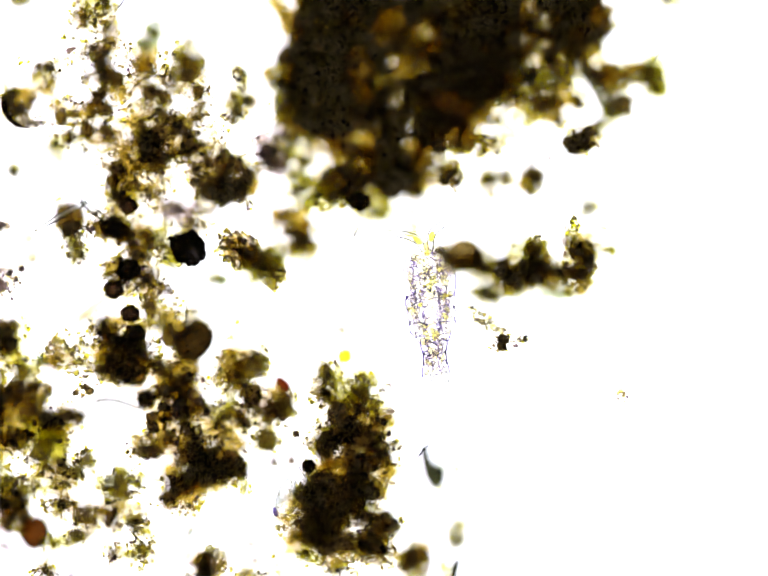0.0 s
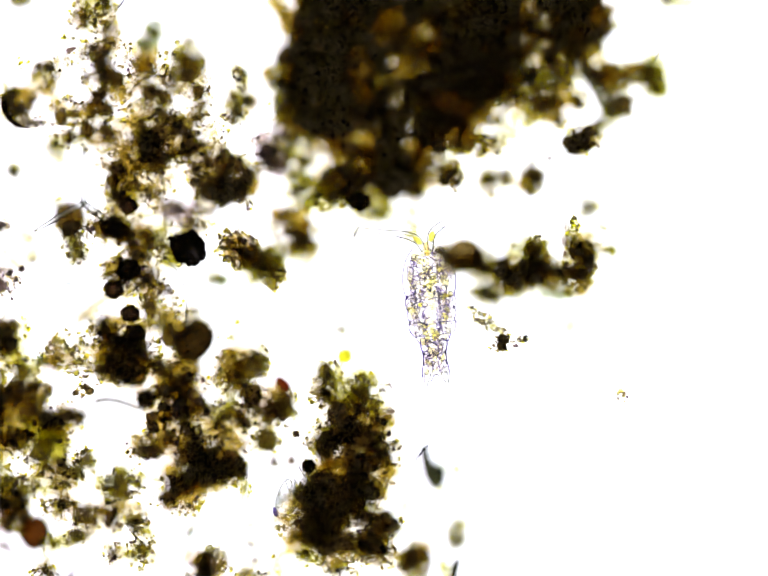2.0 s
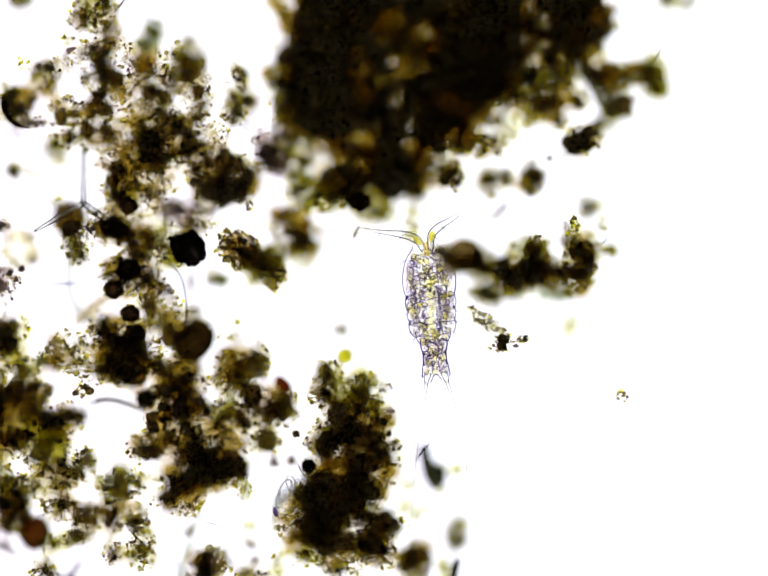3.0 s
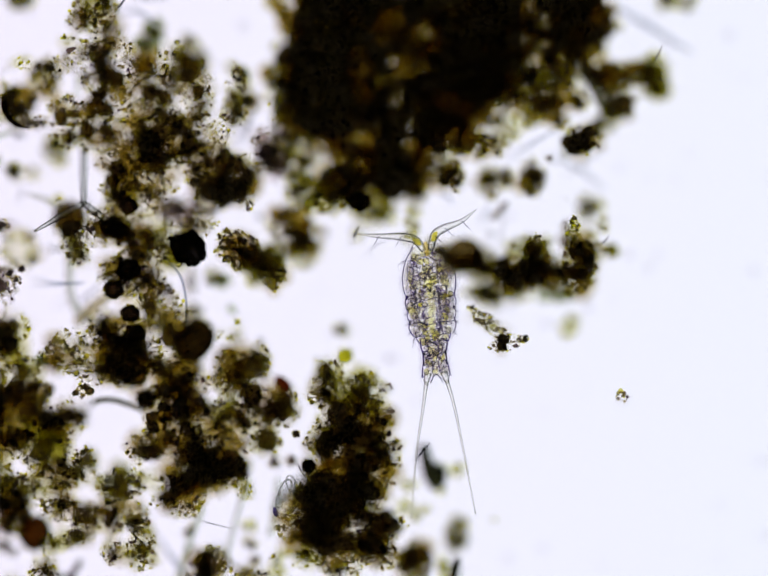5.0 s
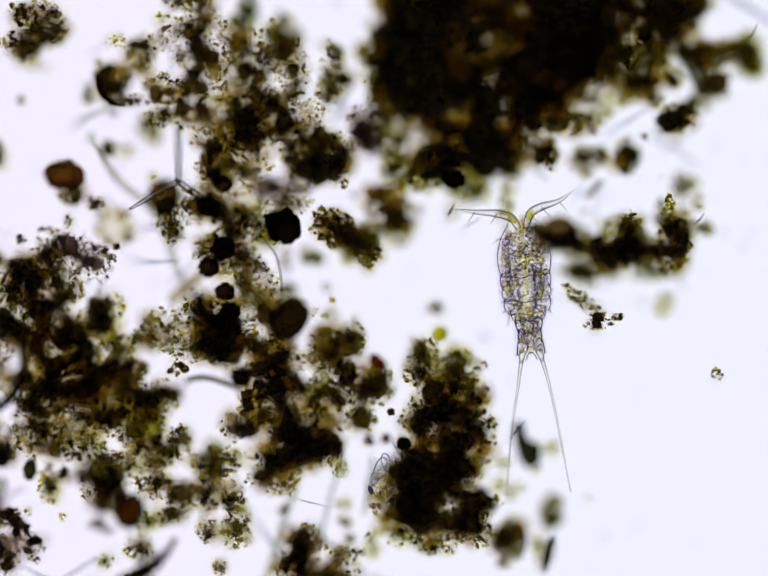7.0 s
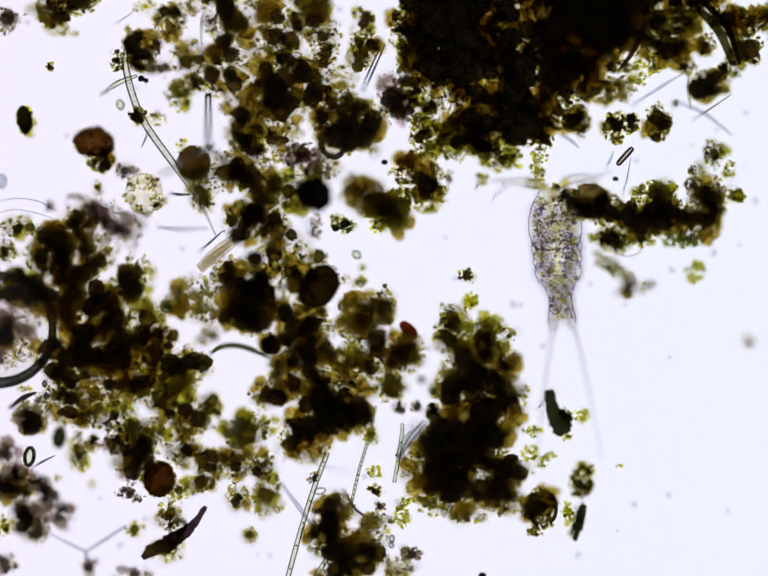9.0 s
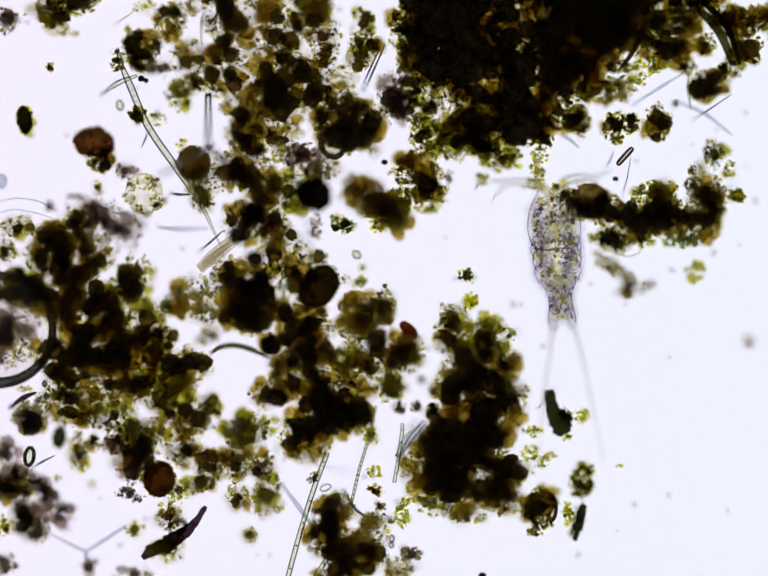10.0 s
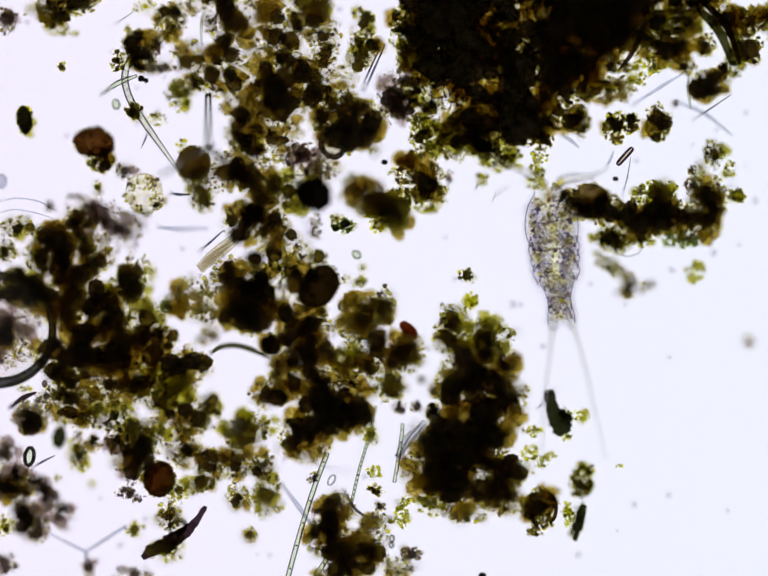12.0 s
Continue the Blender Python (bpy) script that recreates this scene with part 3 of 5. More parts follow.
# ---- the tower of detritus beside the animal ----
heap("olive", (925, 660, 34, 42), (1000, 690, 46, 44), (1015, 905, 30, 30), lumps=3)
heap("brown", (915, 690, 32, 32), (1022, 742, 34, 50), (912, 790, 34, 32), (1042, 812, 34, 48), (880, 960, 58, 46), lumps=4)
heap("lime", (962, 616, 18, 16), lumps=0, dens=0.5, z=40)
heap("gold", (880, 1032, 26, 22), (895, 980, 36, 30), lumps=0, dens=1.0)
heap("dark", (960, 745, 58, 42), (970, 805, 72, 58), (925, 905, 78, 70), (1000, 860, 60, 48), (935, 1005, 60, 44), (1040, 960, 38, 34), lumps=8, dens=0.8, size=0.5)
heap("dark", (925, 900, 60, 50), (958, 938, 50, 44), (985, 888, 44, 44), lumps=8, dens=0.4, z=36)
heap("dark", (885, 840, 15, 17), (1040, 1012, 28, 40), lumps=3)
heap("olive", (950, 1055, 44, 12), (815, 1030, 10, 10), (800, 1060, 9, 10), lumps=0)
heap("brown", (1100, 1036, 33, 38, 10), lumps=2, dens=1.3, z=34, size=0.3)
heap("brown", (1100, 1036, 33, 38), lumps=1, dens=1.0, z=34)
heap("brown", (1000, 965, 44, 40), (1010, 1012, 36, 34), lumps=5)
heap("pale", (1092, 1085, 18, 10), lumps=0)
heap("brown", (690, 1035, 36, 34), (672, 1100, 42, 44), (735, 1135, 52, 44), (690, 1175, 44, 26), lumps=6, size=0.5)
heap("pale", (762, 1088, 34, 42), (815, 1160, 34, 20), lumps=0, dens=0.9)
heap("lime", (764, 962, 16, 12), (757, 884, 13, 14), (822, 1050, 13, 26), (830, 1022, 12, 8), lumps=0, dens=0.9, z=33)
heap("dark", (768, 1002, 18, 9, -25), lumps=5, dens=1.1, z=34)
heap("gold", (868, 1026, 24, 15), lumps=0, dens=1.1, z=33)
heap("grey", (672, 1048, 34, 30), lumps=7, dens=0.7, z=56)
heap("dark", (662, 1102, 38, 34), (728, 1138, 40, 32), lumps=6, dens=0.4, z=50)
heap("gold", (745, 880, 18, 16), (760, 895, 16, 16), (545, 870, 26, 18), lumps=0, dens=0.6)
heap("grey", (775, 1035, 10, 10), (840, 1130, 22, 14), (640, 975, 18, 8, 40), lumps=1, z=40)

# ---- the great dark mass ----
heap("dark", (865, 25, 66, 80), (905, 130, 66, 58), (936, -60, 90, 90), (1000, 50, 100, 90), (1000, 150, 90, 70), (1110, 110, 96, 84), (1035, 235, 78, 62), (1216, -80, 110, 90), (1060, -110, 110, 80), (1436, -60, 76, 70), (870, -120, 60, 70), (1340, -120, 80, 60), (1150, -20, 90, 60), (1290, -40, 70, 60), (1190, -160, 90, 50), (960, -160, 90, 50), lumps=7, dens=0.8, size=0.4, z=24, deep=0.5)
heap("dark", (936, -60, 70, 76), (1040, 240, 66, 52), (1230, -70, 80, 50), lumps=8, dens=0.4, size=0.5, z=34)
heap("brown", (1185, 50, 100, 76), (1240, 0, 60, 60), (960, 262, 58, 48), (1120, 232, 72, 40), (1230, 182, 62, 26), (1290, 40, 34, 70), (1105, 285, 24, 22), (1180, 245, 26, 30), (1230, 60, 60, 60), (1160, 150, 70, 50), lumps=9, dens=1.3)
heap("olive", (870, 272, 36, 48), (930, 292, 42, 34), (1015, 310, 50, 24), (1340, 50, 32, 42), (830, 60, 30, 70), lumps=3)
heap("pale", (940, 212, 46, 24), (1242, 112, 26, 18), (1400, 60, 34, 40), (870, 190, 40, 26), lumps=0, dens=0.6)
heap("brown", (1360, 105, 44, 40), (1440, 92, 20, 22), (1400, 135, 22, 16), (1390, 20, 40, 30), (1480, 40, 34, 30), lumps=3)
heap("dark", (1398, -112, 44, 48), (1450, -104, 42, 44), (1424, -58, 48, 34), (1388, -24, 42, 32), lumps=7, dens=0.8, z=44)
heap("dark", (960, -120, 60, 54), (1120, -152, 76, 46), (1250, -132, 76, 46), lumps=8, dens=0.4, z=40)
heap("dark", (870, 30, 50, 60), (915, 130, 50, 46), (850, 110, 36, 50), lumps=6, dens=0.6, z=26)
heap("olive", (1420, 4, 30, 22), (1380, 42, 30, 28), lumps=3, dens=0.8)
heap("olive", (850, 186, 38, 32), lumps=3, dens=0.7, z=20)
heap("grey", (814, 214, 34, 28), lumps=5, dens=0.9, z=30)
heap("dark", (1052, 202, 50, 42), (872, 60, 46, 56), (930, 40, 50, 50), lumps=6, dens=0.4, z=34)
heap("brown", (742, 98, 30, 32), lumps=5, dens=0.6, z=44)
heap("brown", (640, 130, 40, 34), (560, 202, 42, 34), (690, 192, 34, 28), (470, 60, 40, 40), (590, 60, 40, 40), lumps=6, dens=0.45)
heap("gold", (1275, 165, 44, 22), (1325, 130, 30, 24), lumps=0, dens=0.5)

heap("olive", (1446, -24, 50, 34), (1512, 90, 24, 36), (1410, 52, 22, 20), lumps=3, dens=0.8, z=12)

# ---- satellites of the mass ----
heap("gold", (1592, 50, 26, 42, 8), lumps=0, dens=1.5, z=14)
heap("dark", (1448, 174, 35, 32), lumps=14, dens=1.1, z=56, size=0.5)
heap("brown", (1475, 142, 10, 16), (1256, 264, 23, 32), (1285, 248, 19, 22), lumps=8, dens=1.3, z=30, size=0.5)
heap("dark", (1341, 254, 29, 36), lumps=9, dens=1.2, z=36, size=0.45)
heap("grey", (1378, 212, 9, 8), lumps=1)
heap("gold", (1100, 335, 16, 34), (1090, 375, 16, 12), (1505, 400, 16, 15), (1490, 345, 14, 17), lumps=0, dens=0.8)
heap("olive", (1460, 312, 24, 28), lumps=4, z=14)
heap("lime", (1420, 555, 22, 22), lumps=0, dens=0.6, z=8)
heap("gold", (1622, -122, 26, 24), (1660, -105, 12, 14), (1678, -135, 12, 34, -15), (1580, -200, 60, 14), lumps=1, dens=1.2, z=6)
heap("brown", (1492, -77, 22, 26), (1532, 43, 42, 34), (1530, 100, 26, 30), lumps=2)
heap("olive", (1592, 40, 34, 42, 10), (1500, 130, 22, 30), lumps=3, z=10)

# ---- the arm of detritus at the animal's shoulder ----
pebble("brown_ball", DOME, "brown translucent rounded ball against the animal's shoulder", 1205, 408, 37, 34, z=26)
heap("dark", (1165, 405, 24, 18), (1240, 432, 42, 26), (1296, 455, 29, 32), (1335, 450, 44, 38), (1372, 440, 38, 46), (1432, 450, 38, 44), (1455, 402, 32, 36), lumps=5)
heap("gold", (1426, 362, 13, 28, -10), lumps=0, dens=1.1, z=84)
heap("brown", (1440, 402, 30, 26), (1352, 400, 24, 30), (1458, 430, 20, 24), lumps=4, dens=0.9, z=78)
heap("dark", (1300, 442, 34, 30), (1348, 438, 34, 30), lumps=7, dens=0.6, z=40)
heap("green", (1392, 488, 46, 18), lumps=3, z=12)
heap("olive", (1242, 482, 40, 20), (1265, 500, 22, 18), lumps=1, dens=0.8, z=12)
heap("gold", (1335, 395, 46, 26, 10), lumps=1, dens=1.1)
heap("grey", (1417, 380, 22, 18), (1412, 348, 8, 10), lumps=2)
heap("pale", (1255, 550, 52, 15, -36), lumps=0, dens=0.9, z=70)
heap("lime", (1245, 545, 30, 12, -36), lumps=0, dens=0.5, z=66)
heap("brown", (1288, 590, 34, 16, 15), (1325, 580, 12, 9), lumps=9, z=80, size=0.5, dens=0.7)
heap("grey", (1525, 698, 13, 12), lumps=0, dens=0.9, z=88)

# ---- green flakes by the tail ----
shard("green_flake", GREEN_DARK, "dark green angular flake of plant matter on glass", "detritus", 22, (1122, 796, 8), (1124, 812, 11), (1130, 838, 15), (1140, 856, 25), (1144, 872, 21), (1136, 888, 8))
heap("green", (1152, 850, 15, 18), lumps=1, dens=1.0, z=22)
heap("lime", (1188, 846, 15, 13), (1156, 893, 11, 9), (1116, 938, 28, 10, 36), (1082, 925, 18, 16), (1088, 880, 20, 11), (1265, 953, 6, 6), (1160, 1050, 12, 24), lumps=0, dens=0.9, z=24)
heap("olive", (1188, 982, 24, 38, -12), lumps=6, dens=1.3, z=12)
shard("green_flake", GREEN_DARK, "slender dark green flake of plant matter on glass", "detritus", 46, (1192, 1030, 5), (1186, 1050, 9), (1179, 1076, 9), (1173, 1104, 4))
heap("green", (1180, 1062, 11, 36, -14), lumps=3, dens=1.2, z=6)
heap("dark", (1195, 434, 44, 18), lumps=3, z=20)
heap("olive", (953, 562, 17, 15), lumps=2, z=26)
heap("brown", (1133, 381, 11, 8), lumps=1, z=34)
heap("gold", (725, 580, 8, 9), (738, 545, 7, 6), (705, 570, 9, 8), lumps=0)
pebble("yellow_ball", YELLOW, "bright yellow round algal ball on the detritus tower", 960, 616, 15, 14, z=62, fringe=None, category="alga")
pebble("yellow_ball", YELLOW, "small yellow round algal ball beside animal", 1507, 400, 13, 12, z=25, category="alga", fringe=GOLD)
heap("dark", (1060, -130, 80, 60), (1290, -90, 70, 50), (1420, -80, 60, 60), (900, 60, 50, 60), lumps=8, dens=0.4, z=26, deep=0.5)
heap("brown", (1083, -106, 34, 34), (1133, -88, 30, 30), (1023, -31, 34, 32), (1068, -34, 32, 32), (988, 60, 46, 28), (1093, 110, 32, 32), (1153, 30, 30, 28), (1208, -96, 28, 26), (1063, 156, 36, 26), (1333, 14, 34, 34), (1343, -46, 26, 36), (1263, 134, 30, 18), lumps=6, dens=1.0, z=16, deep=0.6)
heap("dark", (975, -100, 74, 62), (1010, -30, 64, 44), (1040, -150, 80, 44), (1424, -112, 66, 52), (1250, -70, 70, 40), (1050, 244, 60, 34), lumps=9, dens=0.4, z=36, deep=0.5)
heap("dark", (1176, 414, 20, 14), (1212, 424, 26, 20), (1250, 436, 26, 20), (1282, 448, 26, 22), lumps=4, dens=0.7, z=18, deep=0.4)
heap("brown", (30, 600, 60, 22, -10), lumps=5, dens=0.6, z=60)
drifting_speck = clump("dark", 103, 137, 10, 8, z=34, lumps=3, dens=1.3)
drifting_ball = clump("olive", 281, 235, 16, 18, z=34, lumps=6, dens=1.6, size=0.55)
for x, y, r in ((486, 354, 22), (518, 439, 24), (488, 479, 20), (521, 529, 18), (534, 569, 18), (506, 589, 16), (518, 309, 17), (885, 840, 14), (1040, 752, 8), (860, 774, 7), (555, 705, 20), (566, 812, 18), (990, 300, 20)):
    pebble("dark_ball", PELLET, "dark brown-black rounded pellet among detritus", x, y, r, r * 0.92, z=52 if (x, y) in ((555, 705), (566, 812)) else 74, smooth=False)
heap("grey", (276, 445, 10, 8), (290, 461, 11, 9), (300, 436, 9, 8), lumps=1, z=82)
VIOLET = lump_material("violet_cell", (0.22, 0.17, 0.4), (0.55, 0.48, 0.76), solid=0.04, size=6)
pebble("violet_cell", VIOLET, "small translucent violet oval cell beside striped blade", 819, 934, 5, 9, 20, z=82, smooth=False, category="cell", fringe=None)

# ---- fibres, spicules and cells ----
def spicule(x, y, z, radius, label, *tips, material=None):
    """A three-rayed clear spicule about x, y."""
    th = thing("spicule", x, y, label, "spicule")
    for tx, ty, tz in tips:
        v, f = sweep([(0, 0, z), ((tx - x) / 2, (y - ty) / 2, (z + tz) / 2), (tx - x, y - ty, tz)], [radius * 0.8, radius * (0.8 if tx < x - 40 else 0.95), radius * (0.35 if tx < x - 40 else 0.85)])
        part("ray", mesh_poly("ray", v, f, material or CLEAR), th)
    return th


spicule(426, 303, 72, 7.6, "clear glassy three-rayed sponge spicule among detritus", (425, 192, 40), (326, 361, 88), (490, 352, 76))
spicule(176, 1126, 52, 4, "faint clear three-rayed spicule on bare glass", (105, 1090, 55), (258, 1073, 50), (178, 1150, 55), material=CLEAR_GREY)
spicule(362, -152, 40, 6, "faint clear three-rayed spicule by a green clump", (300, -95, 30), (415, -125, 30), (352, -195, 30), material=CLEAR_GREY)


def ring_cell(x, y, rx, ry, rot, z, wall, label, material=None, filling=None):
    """A cell seen as a ring of wall round a clear middle."""
    th = thing("ring_cell", x, y, label, "cell")
    pts = [(rx * math.cos(a), ry * math.sin(a), z) for a in [i / 14 * 2 * math.pi for i in range(15)]]
    v, f = sweep(pts, [wall] * 15, steps=2)
    part("wall", mesh_poly("wall", v, f, material or CLEAR), th)
    if filling:
        v, fc = SMOOTH[0]
        part("content", mesh_of("content", v * np.array((rx * 0.9, ry * 0.9, min(rx, ry) * 0.6)) + np.array((0, 0, z)), fc, filling), th)
    th.rotation_euler = (0, 0, math.radians(rot))
    return th


ring_cell(679, 293, 23, 28, 20, 30, 6.0, "dark-walled oval shell with amber content among detritus", DARK_WALL, AMBER)
ring_cell(60, 932, 9, 18, -8, 28, 4.0, "black-walled narrow oval shell beside detritus", DARK_WALL, CLEAR_GREEN)
ring_cell(700, 626, 8, 8, 0, 22, 2.6, "tiny black ring-shaped cell on glass", DARK_WALL)
ring_cell(481, 873, 10, 10, 0, 90, 2.2, "small crinkled clear cell beside green filament", CLEAR, CLEAR)
ring_cell(800, 1100, 4.5, 6, 0, 22, 1.8, "tiny black ring-shaped cell on glass", DARK_WALL)
ring_cell(799, 1113, 4, 5, 0, 22, 1.8, "tiny black ring-shaped cell on glass", DARK_WALL)
ring_cell(362, 1075, 20, 15, 25, 20, 2.0, "colourless angular cell against detritus", CLEAR, CLEAR)
ring_cell(1285, 503, 28, 20, 10, 22, 1.2, "very faint clear cell under the detritus arm", CLEAR)
ring_cell(728, 520, 9, 7, -40, 33, 2.4, "small clear yellowish oval cell on bare glass", CLEAR_GREEN, CLEAR_GREEN)
ring_cell(2, 370, 10, 14, 0, 14, 2.5, "small grey cell on bare glass", CLEAR_GREY, CLEAR_GREY)

# the round clear ball and the great bubble
v, f = rough_ball(41, 0.2, 1.5, fine=0.1)
ball = thing("clear_ball", 295, 395, "pale transparent round algal ball on glass", "alga")
part("skin", mesh_of("skin", v * np.array((37, 41, 20)) + np.array((0, 0, 30)), f, clear_material("ball_skin", (0.985, 0.985, 0.955), index=1.05, stain=(0.9, 0.88, 0.72), thin_part=0.75, size=16)), ball)
pts = [(37 * math.cos(a) * (1 + 0.06 * math.sin(3 * a)), 41 * math.sin(a), 38) for a in np.linspace(0, 6.283, 17)]
v, f = sweep(pts, [0.25 + 0.9 * math.sin(0.5 * a + 2.4) ** 4 for a in np.linspace(0, 6.283, 17)], steps=3)
part("rim", mesh_poly("rim", v, f, CLEAR_GREEN), ball)
heap("pale", (318, 412, 20, 16, 40), (285, 428, 22, 10), (266, 395, 12, 22), (300, 372, 26, 14), lumps=0, dens=0.45, z=36)
heap("olive", (322, 416, 12, 8, 50), lumps=1, dens=0.8, z=36)
strand("dark_plate", PELLET, "black curved shell fragment in the upper cluster", "detritus", 78, 7, (262, 70), (263, 100), (272, 126), (292, 144), (318, 150), taper=0.5, flat=0.6)
v, f = rough_ball(47, 0.035, 1.0)
bubble = thing("bubble", -4, 672, "large dark-rimmed round bubble holding pale brown matter", "bubble")
part("skin", mesh_of("skin", v * np.array((120, 117, 62)) + np.array((0, 0, 64)), f, AIR), bubble)
pts = [(117 * math.cos(a), 114 * math.sin(a), 44) for a in np.linspace(0, 6.283, 25)]
v, f = sweep(pts, [6.0 + 2.0 * math.sin(a + 4) for a in np.linspace(0, 6.283, 25)], steps=3)
part("rim", mesh_poly("rim", v, f, DARK_WALL), bubble, "dark thick rim")
heap("grey", (12, 690, 62, 58), lumps=2, dens=0.4, z=46)
heap("brown", (24, 710, 50, 44), lumps=0, dens=0.35, z=50)
heap("grey", (20, 655, 66, 46), lumps=2, dens=0.7, z=72)
heap("dark", (40, 582, 78, 32, -18), lumps=14, dens=0.8, z=60, size=0.6)

# strands and needles
ARCH = lump_material("arched_filament", (0.16, 0.18, 0.08), (0.56, 0.6, 0.36), solid=0.03, size=3, grit=3)
strand("dark_fibre", PELLET, "thick black curved fibre on the edge of the detritus mass", "fibre", 34, 8.5, (1418, -8), (1462, 28), (1492, 70), (1510, 132), taper=0.8)
strand("green_fibre", ARCH, "broad olive-green curved fibre beside black fibre", "fibre", 24, 11, (1404, 2), (1448, 38), (1476, 78), (1494, 134), taper=0.8, flat=0.5)
strand("dark_fibre", PELLET, "thick black bent fibre in the detritus mass", "fibre", 36, 5.5, (1324, -12), (1314, 50), (1290, 108), (1262, 145))
strand("pale_rod", CLEAR_GREY, "broad pale violet clear rod on bare glass", "fibre", 12, 9, (1500, -110), (1580, -62), (1670, -8), taper=0.7)
strand("pale_rod", CLEAR_GREY, "pale bluish straight fibre on bare glass", "fibre", 14, 5, (1378, 205), (1440, 232), (1496, 276), taper=0.7)
strand("pale_rod", CLEAR_GREY, "pale grey straight fibre leaving the detritus mass", "fibre", 40, 3.6, (1290, 215), (1345, 180), (1395, 150))
strand("pale_rod", CLEAR_GREY, "short pale fibre under the detritus mass", "fibre", 33, 4, (1148, 276), (1165, 286), (1182, 302))
strand("pale_rod", CLEAR_GREY, "faint horizontal clear fibre on bare glass", "fibre", 58, 5, (322, 464), (370, 468), (425, 466))
strand("pale_rod", CLEAR_GREY, "faint bluish fibre beside green clump", "fibre", 33, 5, (525, -119), (560, -118), (600, -120))
strand("pale_rod", CLEAR_GREY, "faint bluish bent fibre beside green clump", "fibre", 33, 5, (500, -92), (540, -88), (568, -68))
strand("pale_rod", CLEAR_GREY, "grey-blue straight fibre beside detritus", "fibre", 33, 5, (572, 985), (610, 1035), (645, 1085))
strand("pale_rod", CLEAR_GREEN, "short stiff pale green rod on glass", "fibre", 33, 4.6, (205, 193), (240, 170), (280, 154), taper=1.5)
strand("stalk", CLEAR_GREEN, "thin pale green upright stalk beside black pellet", "fibre", 33, 3, (1407, 145), (1406, 185), (1410, 222), taper=1.3)
strand("needle", NEEDLE, "thin dark needle crossing by black pellet", "needle", 33, 1.6, (1413, 246), (1450, 222), (1493, 193))
strand("needle", NEEDLE, "thin dark needle standing out of olive clump", "needle", 90, 2.6, (1583, 28), (1597, 4), (1608, -18), taper=0.4)
strand("needle", NEEDLE, "short grey needle by the detritus arm", "needle", 88, 2.4, (1478, 392), (1490, 382), (1500, 368), taper=0.5)
strand("needle", NEEDLE, "thin straight needle lying beside worm", "needle", 33, 2.6, (302, 265), (296, 285), (288, 303), taper=0.4)
strand("needle", NEEDLE, "thin straight needle beside detritus", "needle", 33, 2.4, (405, 514), (430, 494), (456, 470))
strand("needle", NEEDLE, "forked dark needle beside olive ball", "needle", 33, 3.2, (345, 394), (365, 397), (388, 397))
strand("needle", NEEDLE, "short dark needle by green filament", "needle", 33, 2.4, (62, 957), (86, 943), (112, 930))
strand("needle", NEEDLE, "thin dark needle on bare glass near antenna", "needle", 90, 2.2, (970, 387), (981, 366), (990, 350))
strand("needle", NEEDLE, "thin violet-grey needle over green flake", "needle", 90, 2.0, (1096, 836), (1115, 815), (1134, 792))
strand("needle", CLEAR_GREY, "thin pale needle under brown pellet", "needle", 33, 3, (1238, 342), (1246, 326), (1253, 308))
strand("needle", NEEDLE, "thin double stem at the edge of detritus", "needle", 33, 2.6, (742, 188), (762, 145), (786, 92))
strand("needle", NEEDLE, "thin double stem at the edge of detritus", "needle", 33, 2.2, (735, 186), (756, 140), (778, 95))
strand("needle", NEEDLE, "dark needle under upper detritus", "needle", 86, 3, (482, -78), (505, -105), (528, -136), taper=0.6)
strand("pale_rod", CLEAR, "slender clear rod rising from upper detritus", "fibre", 86, 3.5, (530, -138), (548, -165), (566, -200))
ring_cell(541, -142, 17, 7, 30, 86, 2.0, "clear drop-shaped cell at the tip of a needle", CLEAR, CLEAR)
strand("membrane_edge", CLEAR_GREY, "thin clear curved edge of a membrane on bare glass", "membrane", 30, 1.5, (-20, 414), (30, 405), (78, 411), (118, 432))
strand("membrane_edge", CLEAR_GREY, "thin clear wavy edge of a membrane on bare glass", "membrane", 30, 1.3, (-20, 440), (26, 428), (70, 434), (108, 446))
strand("hair", NEEDLE, "hair-thin bristle curving below antenna", "hair", 60, 1.0, (1003, 415), (1015, 395), (1046, 378))
strand("hair", NEEDLE, "fine hair beside the detritus arm", "hair", 33, 1.2, (1268, 410), (1280, 365), (1288, 320))
strand("hair", NEEDLE, "fine hair below dark detritus", "hair", 88, 1.0, (640, 948), (690, 958), (730, 968))
strand("hair", NEEDLE, "thin dark straight hair beside the detritus tower", "hair", 86, 1.4, (852, 820), (868, 844), (884, 870))
strand("hair", NEEDLE, "hair-thin fibre on bare glass", "hair", 33, 1.0, (232, 48), (255, 36), (272, 24))
strand("green_filament", CLEAR_GREEN, "thin green vertical filament among upper detritus", "alga", 33, 3, (418, 15), (411, 50), (412, 92))
strand("green_filament", ARCH, "grey-green arched filament between dark clumps", "alga", 50, 5.5, (428, 722), (452, 708), (480, 705), (515, 714), (552, 732))
strand("pale_rod", CLEAR_GREY, "thin clear curved fibre over dark detritus", "fibre", 84, 2.6, (575, 395), (600, 422), (626, 456), (637, 513), (633, 556))
strand("shell_edge", PELLET, "dark curved shell edge on brown clump", "detritus", 33, 4, (1112, 1000), (1126, 1012), (1135, 1034), (1132, 1056), (1122, 1070), flat=1.5)
